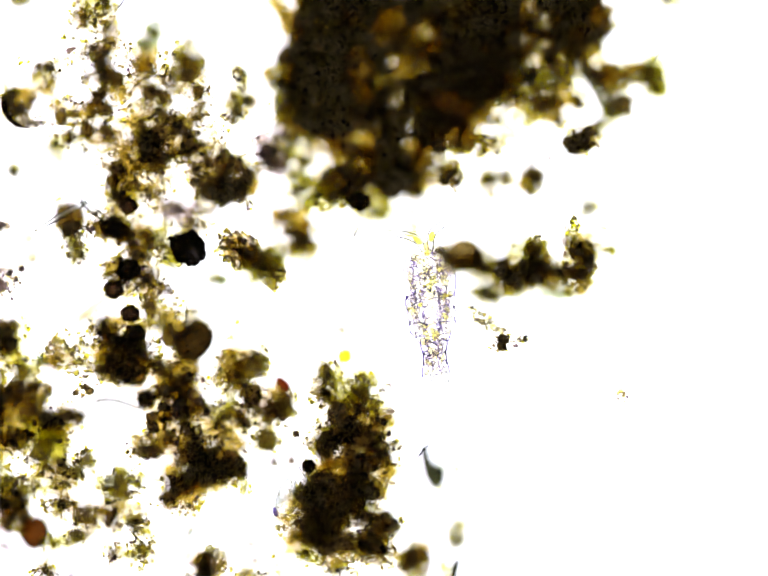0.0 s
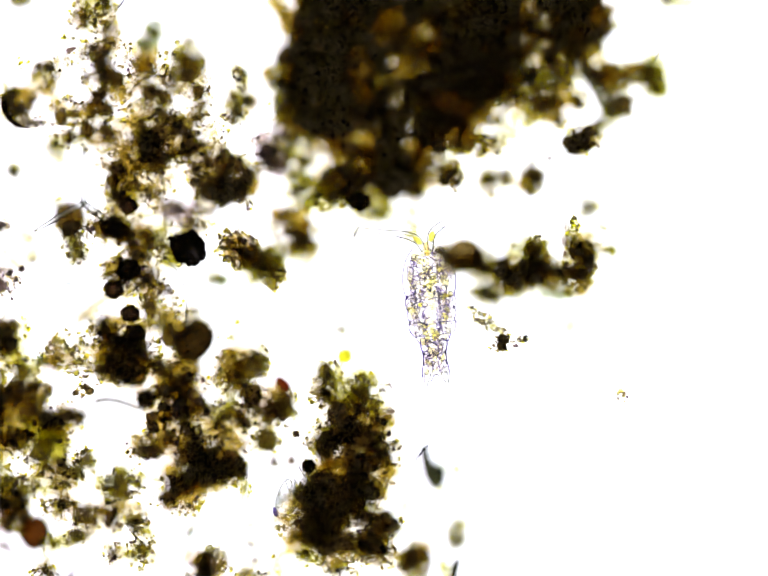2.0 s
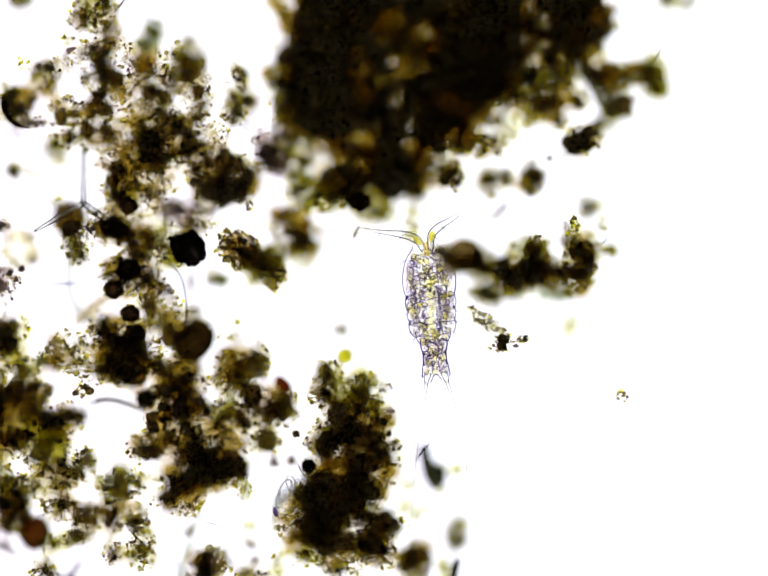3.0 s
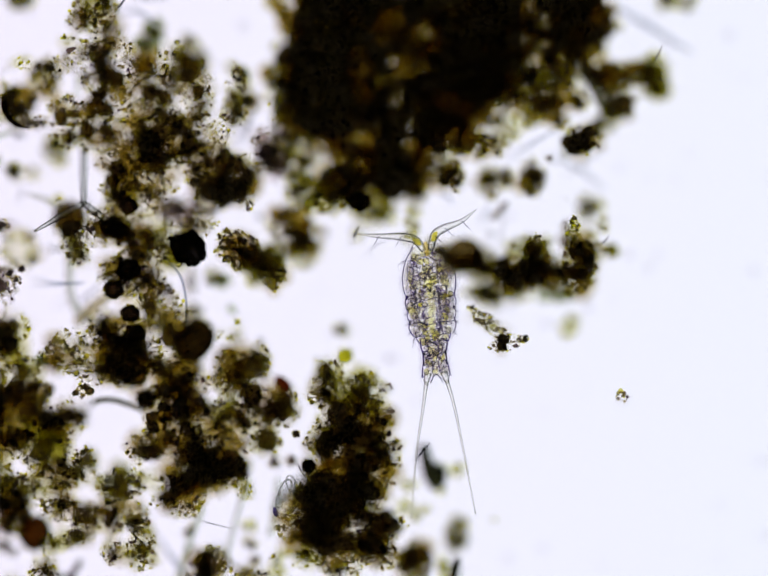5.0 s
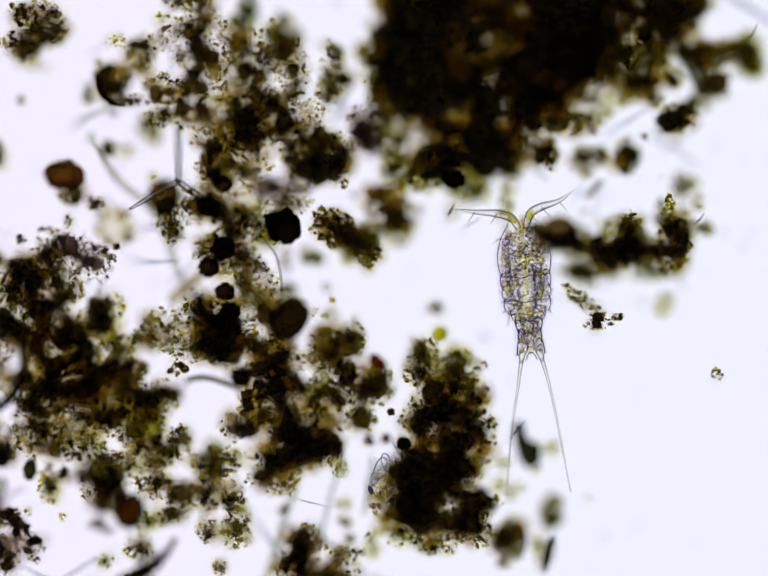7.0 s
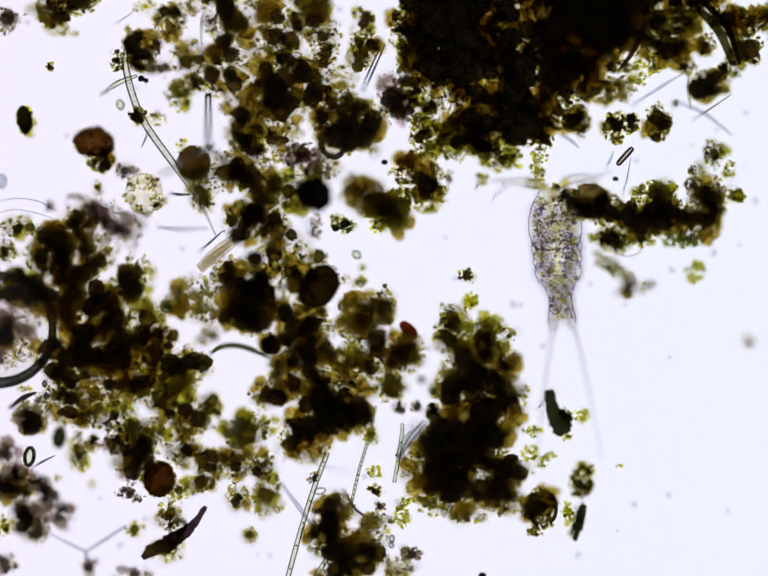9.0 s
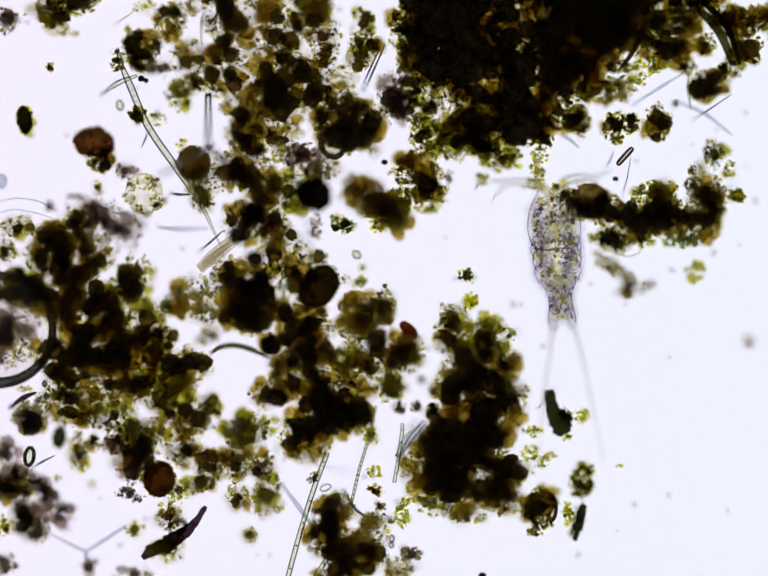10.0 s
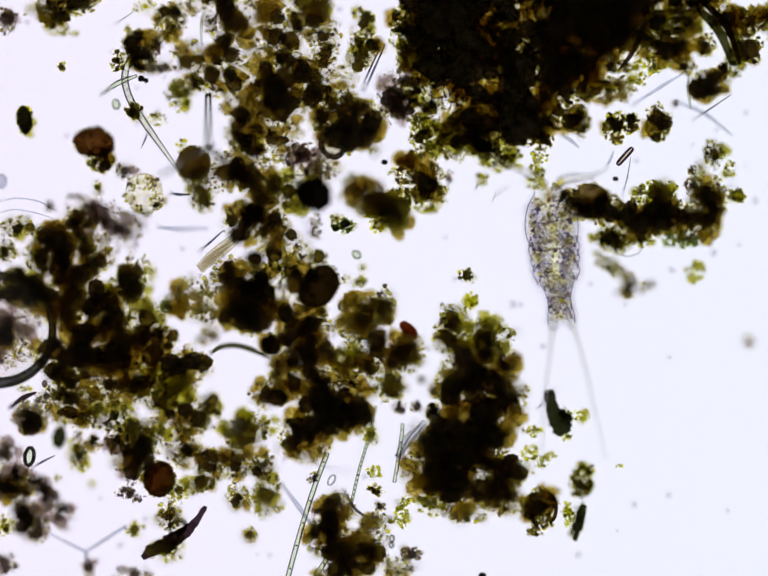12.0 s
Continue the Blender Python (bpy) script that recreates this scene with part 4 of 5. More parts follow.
strand("dark_fibre", NEEDLE, "short dark curved fibre beside pale grains", "fibre", 33, 3.4, (700, 1000), (722, 1035), (742, 1052), (772, 1072), taper=0.7)
strand("violet_flake", L_GREY, "small violet-grey flake on glass", "detritus", 28, 9, (314, 76), (320, 95), (326, 112), taper=0.5, flat=0.4)
strand("violet_flake", L_GREY, "small violet-black flake on glass", "detritus", 88, 7, (383, -2), (397, -8), (412, -14), taper=0.8, flat=0.5)
shard("leaf_sliver", BARK, "dark violet bark-like sliver of plant tissue", "detritus", 30, (290, 1139, 6), (312, 1124, 13), (345, 1108, 17), (378, 1086, 12), (402, 1062, 7), (414, 1042, 6), (420, 1034, 4))
strand("leaf_sliver", BARK, "dark violet curved sliver on brown clump", "detritus", 33, 7, (18, 834), (48, 812), (74, 801), taper=0.7, flat=0.6)


def jointed_filament(label, z, radius, joint, *points, slim=0.006):
    """An algal filament: a clear tube with a green body in each cell."""
    x0, y0 = points[0]
    th = thing("algal_filament", x0, y0, label, "alga")
    v, f = sweep([(x - x0, y0 - y, z) for x, y in points], [radius] * len(points), steps=8)
    part("tube", mesh_poly("tube", v, f, CLEAR_GREEN), th)
    for (xa, ya), (xb, yb) in zip(points, points[1:]):
        n = max(1, int(math.hypot(xb - xa, yb - ya) / joint))
        for i in range(n):
            t = (i + 0.5) / n
            part("cell", lump_mesh(L_GREEN, True), th, m=Matrix.LocRotScale(Vector((xa + (xb - xa) * t - x0, y0 - ya - (yb - ya) * t, z)) * DIV, Euler((0, 0, math.atan2(ya - yb, xb - xa))), Vector((joint * slim, radius * 0.055, radius * 0.055))))
    return th


jointed_filament("long pale green jointed algal filament on glass", 33, 5.5, 36, (668, 925), (640, 1000), (612, 1090), (586, 1185))
jointed_filament("pale green jointed algal filament on glass", 33, 5.5, 30, (668, 1140), (655, 1160), (636, 1190))
jointed_filament("thin green beaded algal filament on glass", 33, 3.4, 9, (756, 885), (745, 920), (732, 965), (718, 1025), slim=0.026)
jointed_filament("thin pale algal filament hanging from detritus", 33, 2.6, 14, (768, 828), (763, 850), (757, 885))
jointed_filament("thin pale green jointed algal filament on glass", 33, 4, 26, (805, 985), (812, 945), (820, 890), (822, 865))

# clear angular cells, striped blade and flakes
ring_cell(838, 890, 11, 24, -22, 84, 1.7, "clear angular cell with thin violet walls beside detritus tower", CLEAR)
ring_cell(850, 876, 9, 17, 14, 84, 1.5, "small clear angular cell with thin violet walls", CLEAR)
ring_cell(826, 912, 7, 13, -5, 84, 1.5, "small clear oblong cell with thin walls", CLEAR)
blade = thing("striped_blade", 838, 895, "pale striped blade of plant tissue on glass", "leaf")
for i in range(5):
    u = (i - 2) * 5.0
    v, f = sweep([(-26 + u * 0.4, -40 + abs(u) * 0.3, 28), (-4 + u, 0, 30), (26 + u * 0.5, 38 - abs(u), 28)], [1.8, 2.8, 1.4], flat=0.7)
    if i % 2:
        v = v + np.array((6, 3, 16))
    part("rib", mesh_poly("rib", v, f, CLEAR_GREY if i % 2 else CLEAR), blade)
flake = thing("amber_flake", 445, 522, "pale amber bark-like flake lying on glass", "detritus")
for i in range(4):
    u = (i - 1.5) * 7
    v, f = sweep([(-38 + u * 0.4, -28 - u * 0.5, 32), (-14 + u * 0.5, -6 - u * 0.5 + 2 * math.sin(3 * i), 33), (10 + u * 0.5, 14 - u * 0.6 - 2 * math.sin(2 * i), 33), (34 + u * 0.4, 34 - u * 0.7, 32)], [3.2, 6.2, 5.4, 3], flat=0.3)
    part("layer", mesh_poly("layer", v, f, AMBER), flake)
angular = thing("crystal", 288, 160, "small black angular crystal on glass", "crystal")
for dx, dy, r in ((0, 0, 8), (10, -4, 6)):
    part("facet", mesh_of("facet", ICO1[0] * r + np.array((dx, dy, 26)), ICO1[1], STONE, smooth=False), angular)
for x, y, r, label in ((785, 331, 8, "tiny black angular crystal on glass"), (1257, 365, 7, "tiny black angular crystal beside boat-shaped diatom"), (428, 301, 7, "tiny black angular crystal by spicule"), (985, 1175, 9, "tiny black angular crystal on glass")):
    c = thing("crystal", x, y, label, "crystal")
    part("facet", mesh_of("facet", ICO1[0] * r * np.array((1, 0.8, 0.7)) + np.array((0, 0, 24)), ICO1[1], STONE, smooth=False), c)

# the boat-shaped diatom: two dark valves round a clear amber middle
VALVE = lump_material("diatom_valve", (0.12, 0.08, 0.14), (0.26, 0.2, 0.28), solid=0.05)
diatom = thing("diatom", 1276, 319, "dark-edged rod-shaped diatom with clear amber middle", "diatom")
for s in (-1, 1):
    v, f = sweep([(-24, s * 1, 33), (-18, s * 3.3, 33), (0, s * 3.9, 33), (18, s * 3.3, 33), (24, s * 1, 33)], [1.8, 2.5, 2.6, 2.5, 1.8])
    part("valve", mesh_poly("valve", v, f, VALVE), diatom)
v, f = sweep([(-20, 0, 33), (0, 0, 33), (20, 0, 33)], [2.0, 2.6, 2.0])
part("content", mesh_poly("content", v, f, clear_material("diatom_content", (0.95, 0.88, 0.7), index=1.03, thin_part=0.6)), diatom)
diatom.rotation_euler = (0, 0, radians(48))

# faint dust under the glass
dust_rng = np.random.default_rng(3)
n = 150
dust_at = np.stack([dust_rng.uniform(-900, 1100, n), dust_rng.uniform(-640, 820, n), np.full(n, 4.0)], 1)
dust = tagged(new("dust", grains("dust", dust_at, dust_rng.uniform(4, 8, n), grain_material("dust_film", (0.91, 0.9, 0.95), (0.96, 0.96, 0.98), clear=0.0, solid=0.02))), "faint pale specks of dust on the glass", "dust", kind="stuff")

# tiny specks on the bare glass
n = 60
speck_at = np.stack([dust_rng.uniform(-750, 1000, n), dust_rng.uniform(-600, 780, n), dust_rng.uniform(2, 80, n)], 1)
tagged(new("speck_dust", grains("speck_dust", speck_at, dust_rng.uniform(1.0, 2.6, n), BROWN)), "tiny dark specks scattered over the glass", "dust", kind="stuff")

# ---- the copepod ----
SKIN = clear_material("copepod_cuticle", (0.99, 0.99, 0.98), index=1.03, rough=0.03, stain=(0.96, 0.96, 0.9), thin_part=0.65, size=7)
EDGE = lump_material("cuticle_edge", (0.22, 0.15, 0.42), (0.44, 0.36, 0.64), solid=0.03)
BAND = lump_material("muscle_band", (0.42, 0.34, 0.56), (0.8, 0.75, 0.86), solid=0.02, size=6)
GUT = clear_material("yellow_gut", (0.998, 0.998, 0.985), index=1.02, stain=(0.99, 0.985, 0.62), thin_part=0.9, solid=0.0, size=8)
TISSUE = grain_material("copepod_tissue", (0.99, 0.985, 0.95), (0.66, 0.58, 0.78), (0.98, 0.96, 0.36), (0.5, 0.42, 0.64), (0.99, 0.99, 0.99), (0.97, 0.95, 0.36), (0.8, 0.76, 0.9), clear=0.1, solid=0.004, index=1.1)
HORN = clear_material("antenna_skin", (0.995, 0.995, 0.985), index=1.3, stain=(0.985, 0.985, 0.95), thin_part=0.25, size=14)
LIMB = clear_material("limb_skin", (0.99, 0.99, 0.98), index=1.05, stain=(0.95, 0.94, 0.86), thin_part=0.6, size=14)
RED_EYE = lump_material("eye_pigment", (0.4, 0.06, 0.04), (0.65, 0.2, 0.1), solid=0.2)

ROSTRUM = clear_material("amber_rostrum", (0.98, 0.93, 0.7), index=1.1, stain=(0.96, 0.86, 0.55), thin_part=0.4)
TAIL = (1147, 661)
copepod = thing("copepod", *TAIL, "transparent copepod with two long tail bristles and spread antennae", "copepod")


def barrel(name, a, b, widths, z=62, deep=0.62, label=""):
    """A body ring from a to b along the axis, counted from the head, with half widths spread evenly along it."""
    rings, sides = 9, 28
    verts, faces = [], []
    for i in range(rings):
        t = i / (rings - 1)
        u = t * (len(widths) - 1)
        k0 = min(int(u), len(widths) - 2)
        w = widths[k0] + (widths[k0 + 1] - widths[k0]) * (u - k0)
        w *= 1 - 0.035 * abs(2 * t - 1) ** 4
        for j in range(sides):
            q = j / sides * 2 * math.pi
            verts.append((w * math.cos(q), 268 - (a + (b - a) * t), z + w * deep * math.sin(q)))
    for i in range(rings - 1):
        for j in range(sides):
            k1 = (j + 1) % sides
            faces.append((i * sides + j, (i + 1) * sides + j, (i + 1) * sides + k1, i * sides + k1))
    for base, flip in ((0, False), ((rings - 1) * sides, True)):
        cc = len(verts)
        verts.append((0, 268 - (a - 3 if not flip else b + 3), z))
        for j in range(sides):
            k1 = (j + 1) % sides
            faces.append((base + j, base + k1, cc) if not flip else (base + k1, base + j, cc))
    ring = part(name, mesh_poly(name, verts, faces, SKIN), copepod, label)
    for s in (-1, 1):
        m = len(widths) - 1
        pts = [(s * widths[i] * (1 - 0.035 * abs(2 * i / m - 1) ** 4), 268 - (a + (b - a) * i / m), z + 20) for i in range(m + 1)]
        pts = [(s * (abs(pts[0][0]) - 2), pts[0][1] + 2, z + 20)] + pts + [(s * (abs(pts[-1][0]) - 2), pts[-1][1] - 2, z + 20)]
        v, f = sweep(pts, [rng.uniform(0.8, 1.4) * (1.3 if a > 180 else 1.0) for _ in pts], sides=6, steps=3)
        part("margin", mesh_poly("margin", v, f, EDGE), ring)
        low = [(x, y + (5 if i == 0 else -5 if i == len(pts) - 1 else 0), 36) for i, (x, y, _) in enumerate(pts)]
        v, f = sweep(low, [1.0] * len(low), sides=6, steps=3)
        part("lower_margin", mesh_poly("lower_margin", v, f, BAND), ring)
    return ring


def hoop(parent, s, w, z=86, bow=4, r=1.2, wave=0.0):
    """A fold of cuticle across the back."""
    pts = [(w * t, 268 - s - bow * (1 - t * t) + wave * math.sin(9 * t + s), z + 10 * (1 - t * t)) for t in (-1, -0.6, -0.2, 0.2, 0.6, 1)]
    v, f = sweep(pts, [r] * 6, sides=6, steps=3)
    part("fold", mesh_poly("fold", v, f, EDGE), parent)


head = barrel("head_shield", 0, 100, (30, 43, 50, 54, 54, 51))
rings = [barrel("thorax_ring", 97, 127, (50, 52, 50)), barrel("thorax_ring", 124, 151, (49, 50, 47)), barrel("thorax_ring", 148, 177, (47, 48, 43)), barrel("thorax_ring", 172, 192, (36, 35, 32))]
rings += [barrel("tail_ring", 188, 216, (28, 27, 24)), barrel("tail_ring", 213, 238, (23, 24, 24)), barrel("tail_ring", 235, 262, (25, 27, 29))]
for s, w, p in ((101, 47, rings[0]), (152, 44, rings[2]), (178, 33, rings[3]), (191, 27, rings[4]), (217, 20, rings[5])):
    hoop(p, s, w, z=76, wave=2.6, r=1.0)
for s, w, p, r in ((56, 46, head, 0.7), (112, 46, rings[0], 1.3), (140, 42, rings[1], 0.7), (166, 38, rings[2], 0.8), (198, 25, rings[4], 0.7)):
    hoop(p, s, w, z=30, wave=2.6, r=r)
hoop(rings[6], 276, 12, bow=-16, z=72)
# muscles, gut and loops of tissue inside
for u0, u1, a, b, r in ((-17, -15, 84, 172, 2.3), (18, 15, 84, 174, 2.6), (-34, -28, 60, 150, 1.7), (33, 28, 76, 168, 1.9), (-12, -8, 196, 256, 1.5), (12, 8, 192, 256, 1.5)):
    pts = [(u0 + (u1 - u0) * t + rng.uniform(-3.5, 3.5), 268 - (a + (b - a) * t), 72 + rng.uniform(-6, 10)) for t in np.linspace(0, 1, 11)]
    v, f = sweep(pts, [r * rng.uniform(0.35, 1.3) for _ in pts], sides=6, steps=3)
    part("muscle_band", mesh_poly("muscle_band", v, f, BAND), copepod)


def half_width(s):
    return np.interp(s, [0, 15, 60, 95, 150, 176, 190, 220, 260], [24, 38, 50, 48, 44, 38, 27, 22, 25])


loops_v, loops_f, count = [], [], 0
for i in range(90):
    a = rng.uniform(10, 254)
    w = float(half_width(a))
    if rng.random() > w / 50:
        continue
    u = rng.uniform(-w + 7, w - 7)
    if abs(u) < 9 and 60 < a < 175 and rng.random() < 0.7:
        continue
    r, turn = rng.uniform(3.5, 9.5), rng.uniform(0, 6.28)
    arc = rng.uniform(2.5, 6.2)
    z = rng.uniform(64, 88) if i % 3 else rng.uniform(30, 48)
    pts = [(u + r * (1 + rng.uniform(-0.3, 0.3)) * math.cos(turn + arc * q), 268 - a + 0.8 * r * (1 + rng.uniform(-0.3, 0.3)) * math.sin(turn + arc * q), z + rng.uniform(-3, 3)) for q in np.linspace(0, 1, 7)]
    v, f = sweep(pts, [rng.uniform(0.6, 1.7) for _ in pts], sides=5, steps=3)
    loops_v.extend(v)
    loops_f.extend([tuple(k1 + count for k1 in q) for q in f])
    count += len(v)
part("tissue_fold", mesh_poly("tissue_fold", loops_v, loops_f, BAND), copepod, "thin grey folds of tissue", kind="stuff")
bead_s, bead_u = [], []
for i in range(1500):
    a = rng.uniform(8, 256)
    w = float(half_width(a)) - 3
    u = rng.uniform(-w, w)
    if 88 < a < 172 and abs(u) < 12:
        continue
    if all((a - p) ** 2 + (u - q) ** 2 > 74 for p, q in zip(bead_s, bead_u)):
        bead_s.append(a)
        bead_u.append(u)
n = len(bead_s)
bead_z = 74 + rng.uniform(-6, 8, n)
BEADS = grain_material("copepod_cells", (0.998, 0.998, 0.995), (0.998, 0.998, 0.995), (0.995, 0.99, 0.7), (0.998, 0.998, 0.998), (0.998, 0.998, 0.99), (0.985, 0.975, 0.995), (0.998, 0.998, 0.995), (0.99, 0.985, 0.45), clear=0.0, solid=0.002)
part("cell_layer", grains("cell_layer", np.stack([bead_u, 268 - np.array(bead_s), bead_z], 1), rng.uniform(5.4, 8.2, n), BEADS, ICO2, 0.42), copepod, "clear yellowish cells of the back", kind="stuff")
ring_v, ring_f, count = [], [], 0
for a, u, z in zip(bead_s, bead_u, bead_z):
    rx, ry, turn = rng.uniform(3.4, 6.4), rng.uniform(3.8, 7.6), rng.normal(0, 0.5)
    start, arc = rng.uniform(0, 6.28), rng.uniform(3.6, 6.2)
    pts = []
    for q in np.linspace(start, start + arc, 8):
        d = (1 + rng.uniform(-0.2, 0.2)) / (abs(math.cos(q)) ** 4 + abs(math.sin(q)) ** 4) ** 0.25
        x, y = rx * d * math.cos(q), ry * d * math.sin(q)
        pts.append((u + x * math.cos(turn) - y * math.sin(turn), 268 - a + x * math.sin(turn) + y * math.cos(turn), z + 8 + rng.uniform(-1, 1)))
    v, f = sweep(pts, [rng.uniform(0.25, 1.1) for _ in pts], sides=4, steps=2)
    ring_v.extend(v)
    ring_f.extend([tuple(k1 + count for k1 in q) for q in f])
    count += len(v)
part("cell_wall", mesh_poly("cell_wall", ring_v, ring_f, EDGE), copepod, "thin violet walls of the cells", kind="stuff")
v, f = sweep([(0, 238, 66), (-3, 200, 70), (2, 160, 70), (0, 120, 70), (1, 86, 68)], [4, 8, 7, 8, 4])
part("gut", mesh_poly("gut", v, f, GUT), copepod)
n = 1000
s_at = rng.uniform(6, 258, n)
s_at = s_at[rng.random(n) < half_width(s_at) / 52]
n = len(s_at)
half = half_width(s_at)
u_at = rng.uniform(-0.95, 0.95, n) * half
z_at = 34 + rng.uniform(-0.12, 0.12, n) * np.sqrt(np.maximum(0.05, 1 - (u_at / half) ** 2)) * half
part("tissue", grains("tissue", np.stack([u_at, 268 - s_at, z_at], 1), np.clip(2.0 * np.exp(rng.normal(0, 0.5, n)), 0.9, 5.5), TISSUE), copepod, "clear granular tissue", kind="stuff")
n = 110
s_at, u_at = rng.normal(66, 17, n), rng.normal(0, 15, n)
part("tissue", grains("tissue", np.stack([u_at, 268 - s_at, rng.uniform(74, 90, n)], 1), rng.uniform(1.2, 3.2, n), grain_material("mouth_tissue", (0.4, 0.34, 0.5), (0.3, 0.26, 0.34), (0.99, 0.97, 0.4), (0.6, 0.52, 0.7), clear=0.1, solid=0.01)), copepod, "dark granular tissue round the mouth", kind="stuff")
part("eye", lump_mesh(RED_EYE, True), copepod, "small red eye spot", m=Matrix.LocRotScale(Vector((0, 255, 36)) * DIV, None, Vector((0.4, 0.6, 0.3))))
v, f = sweep([(-2, 280, 76), (-1, 268, 76), (0, 250, 76)], [3, 6, 4])
part("rostrum", mesh_poly("rostrum", v, f, ROSTRUM), copepod)
rami = []
for s in (-1, 1):
    v, f = sweep([(s * 16, 12, 78), (s * 20, -2, 80), (s * 21, -12, 80)], [8, 6, 3.5])
    ramus = part("caudal_ramus", mesh_poly("caudal_ramus", v, f, HORN), copepod)
    rami.append(ramus)
    tip = ((s * 21, -6, 80), (s * 32, -60, 81), (s * (52 if s < 0 else 44), -150, 82), (s * (73 if s < 0 else 59), -282, 82))
    v, f = sweep(tip, [4.2, 2.8, 2.0, 1.0])
    part("tail_bristle", mesh_poly("tail_bristle", v, f, HORN), ramus)
for a, u, l, lean in ((22, -42, 24, 0.55), (132, -50, 8, 0.4), (152, -48, 9, 0.5), (170, -45, 11, 1.0), (180, -38, 24, 4.0), (134, 50, 7, 0.4), (154, 47, 8, 0.6), (174, 43, 12, 2.0), (258, -28, 9, 2.0), (258, 28, 8, 2.0)):
    s = -1 if u < 0 else 1
    q = math.hypot(1, lean)
    tip = (u + s * l / q, 268 - a - l * lean / q, 74)
    v, f = sweep([(u, 268 - a, 74), ((u + tip[0]) / 2, (268 - a + tip[1]) / 2 + 0.6, 75), tip], [1.1, 0.8, 0.35], sides=6)
    part("spine", mesh_poly("spine", v, f, EDGE), copepod)
for s in (-1, 1):
    for i in range(4):
        a = 70 + i * 28
        v, f = sweep([(s * 20, 268 - a, 52), (s * 30, 262 - a, 24), (s * 24, 250 - a, 3)], [4, 3, 1.5])
        part("leg", mesh_poly("leg", v, f, LIMB), copepod)

feelers = []
GLAND = lump_material("yellow_gland", (0.86, 0.8, 0.2), (0.97, 0.94, 0.45), solid=0.02, size=4)
for base, line in (((-6, 262), ((-6, 262), (-20, 285), (-48, 296), (-93, 303), (-140, 313))), ((8, 262), ((8, 262), (20, 291), (43, 303), (79, 312), (112, 332)))):
    v, f = sweep([(x - base[0], y - base[1], 0) for x, y in line], [6.0, 9.0, 8.4, 4.6, 0.8])
    feeler = part("antenna", mesh_poly("antenna", v, f, HORN), copepod, m=Matrix.Translation(Vector((*base, 73)) * DIV))
    for i, (x, y) in enumerate(line[1:4]):
        s = -1 if x < 0 else 1
        v, f = sweep([(x - base[0], y - base[1], 0), (x - base[0] + s * 9, y - base[1] - 12, 0), (x - base[0] + s * 16, y - base[1] - 20, 0)], [0.9, 0.7, 0.3], sides=6)
        part("bristle", mesh_poly("bristle", v, f, EDGE), feeler)
    part("gland", lump_mesh(GLAND, True), feeler, "yellow gland at its base", m=Matrix.LocRotScale(Vector(((line[1][0] - base[0]) * 0.9, (line[1][1] - base[1]) * 0.9, 0)) * DIV, Euler((0, 0, 1.0 if base[0] > 0 else 2.3)), Vector((1.2, 0.66, 0.5))))
    feelers.append((feeler, base))

# ---- the roundworm ----
WORM_SKIN = clear_material("worm_skin", (0.97, 0.975, 0.96), index=1.26, stain=(0.92, 0.92, 0.78))
WORM_STEP, WORM_COUNT = 13, 36
worm = thing("roundworm", 430, 460, "slender transparent roundworm bending among the detritus", "worm")
worm_parts = []
for i in range(WORM_COUNT):
    r0, r1 = [7.5 * min(1.0, 0.35 + 0.11 * j) * (1.0 if j < 22 else 1.0 - 0.062 * (j - 22)) for j in (i, i + 1)]
    v, f = sweep([(-WORM_STEP * 0.54, 0, 0), (0, 0, 0), (WORM_STEP * 0.54, 0, 0)], [r0, (r0 + r1) / 2, r1], sides=14, steps=2)
    if 0 < i < WORM_COUNT - 1:
        f = [q for q in f if q[2] != q[3]]
    worm_parts.append(part("body_section", mesh_poly("body_section", v, f, WORM_SKIN), worm))
drifting_ring = ring_cell(0, 0, 7, 10, 0, 0, 2.2, "small pale green oval cell drifting beside worm", CLEAR_GREEN, CLEAR_GREEN)
swimmer = ring_cell(0, 0, 11, 6, 0, 0, 1.8, "tiny clear oval swimming cell over glass", CLEAR)


# ---- what moves ----
def line_rows(points, z_head, z_tail, rise, step=WORM_STEP, count=WORM_COUNT):
    """Poses of the worm's sections along a smooth line of stage points, head first."""
    pts = [Vector((x, y)) for x, y in points]
    ext = [2 * pts[0] - pts[1]] + pts + [2 * pts[-1] - pts[-2]]
    line = []
    for i in range(len(pts) - 1):
        a, b, c, d = ext[i:i + 4]
        for k1 in range(12):
            t = k1 / 12
            line.append(0.5 * (2 * b + (c - a) * t + (2 * a - 5 * b + 4 * c - d) * t * t + (3 * b - a - 3 * c + d) * t ** 3))
    line.append(pts[-1])
    run = [0.0]
    for p, q in zip(line, line[1:]):
        run.append(run[-1] + (q - p).length)

    def along(s):
        if s >= run[-1]:
            return line[-1] + (line[-1] - line[-2]).normalized() * (s - run[-1])
        i = max(j for j in range(len(run)) if run[j] <= s)
        return line[i].lerp(line[i + 1], (s - run[i]) / max(1e-6, run[i + 1] - run[i]))

    poses = []
    for i in range(count):
        a, b = along(i * step), along((i + 1) * step)
        m = (a + b) / 2
        z = z_tail + (z_head - z_tail) * max(0.0, 1 - i * step / 26 / rise)
        poses.append(Matrix.LocRotScale(Vector((m.x - 430, 460 - m.y, z)) * DIV, Euler((0, 0, math.atan2(a.y - b.y, b.x - a.x))), None))
    return poses


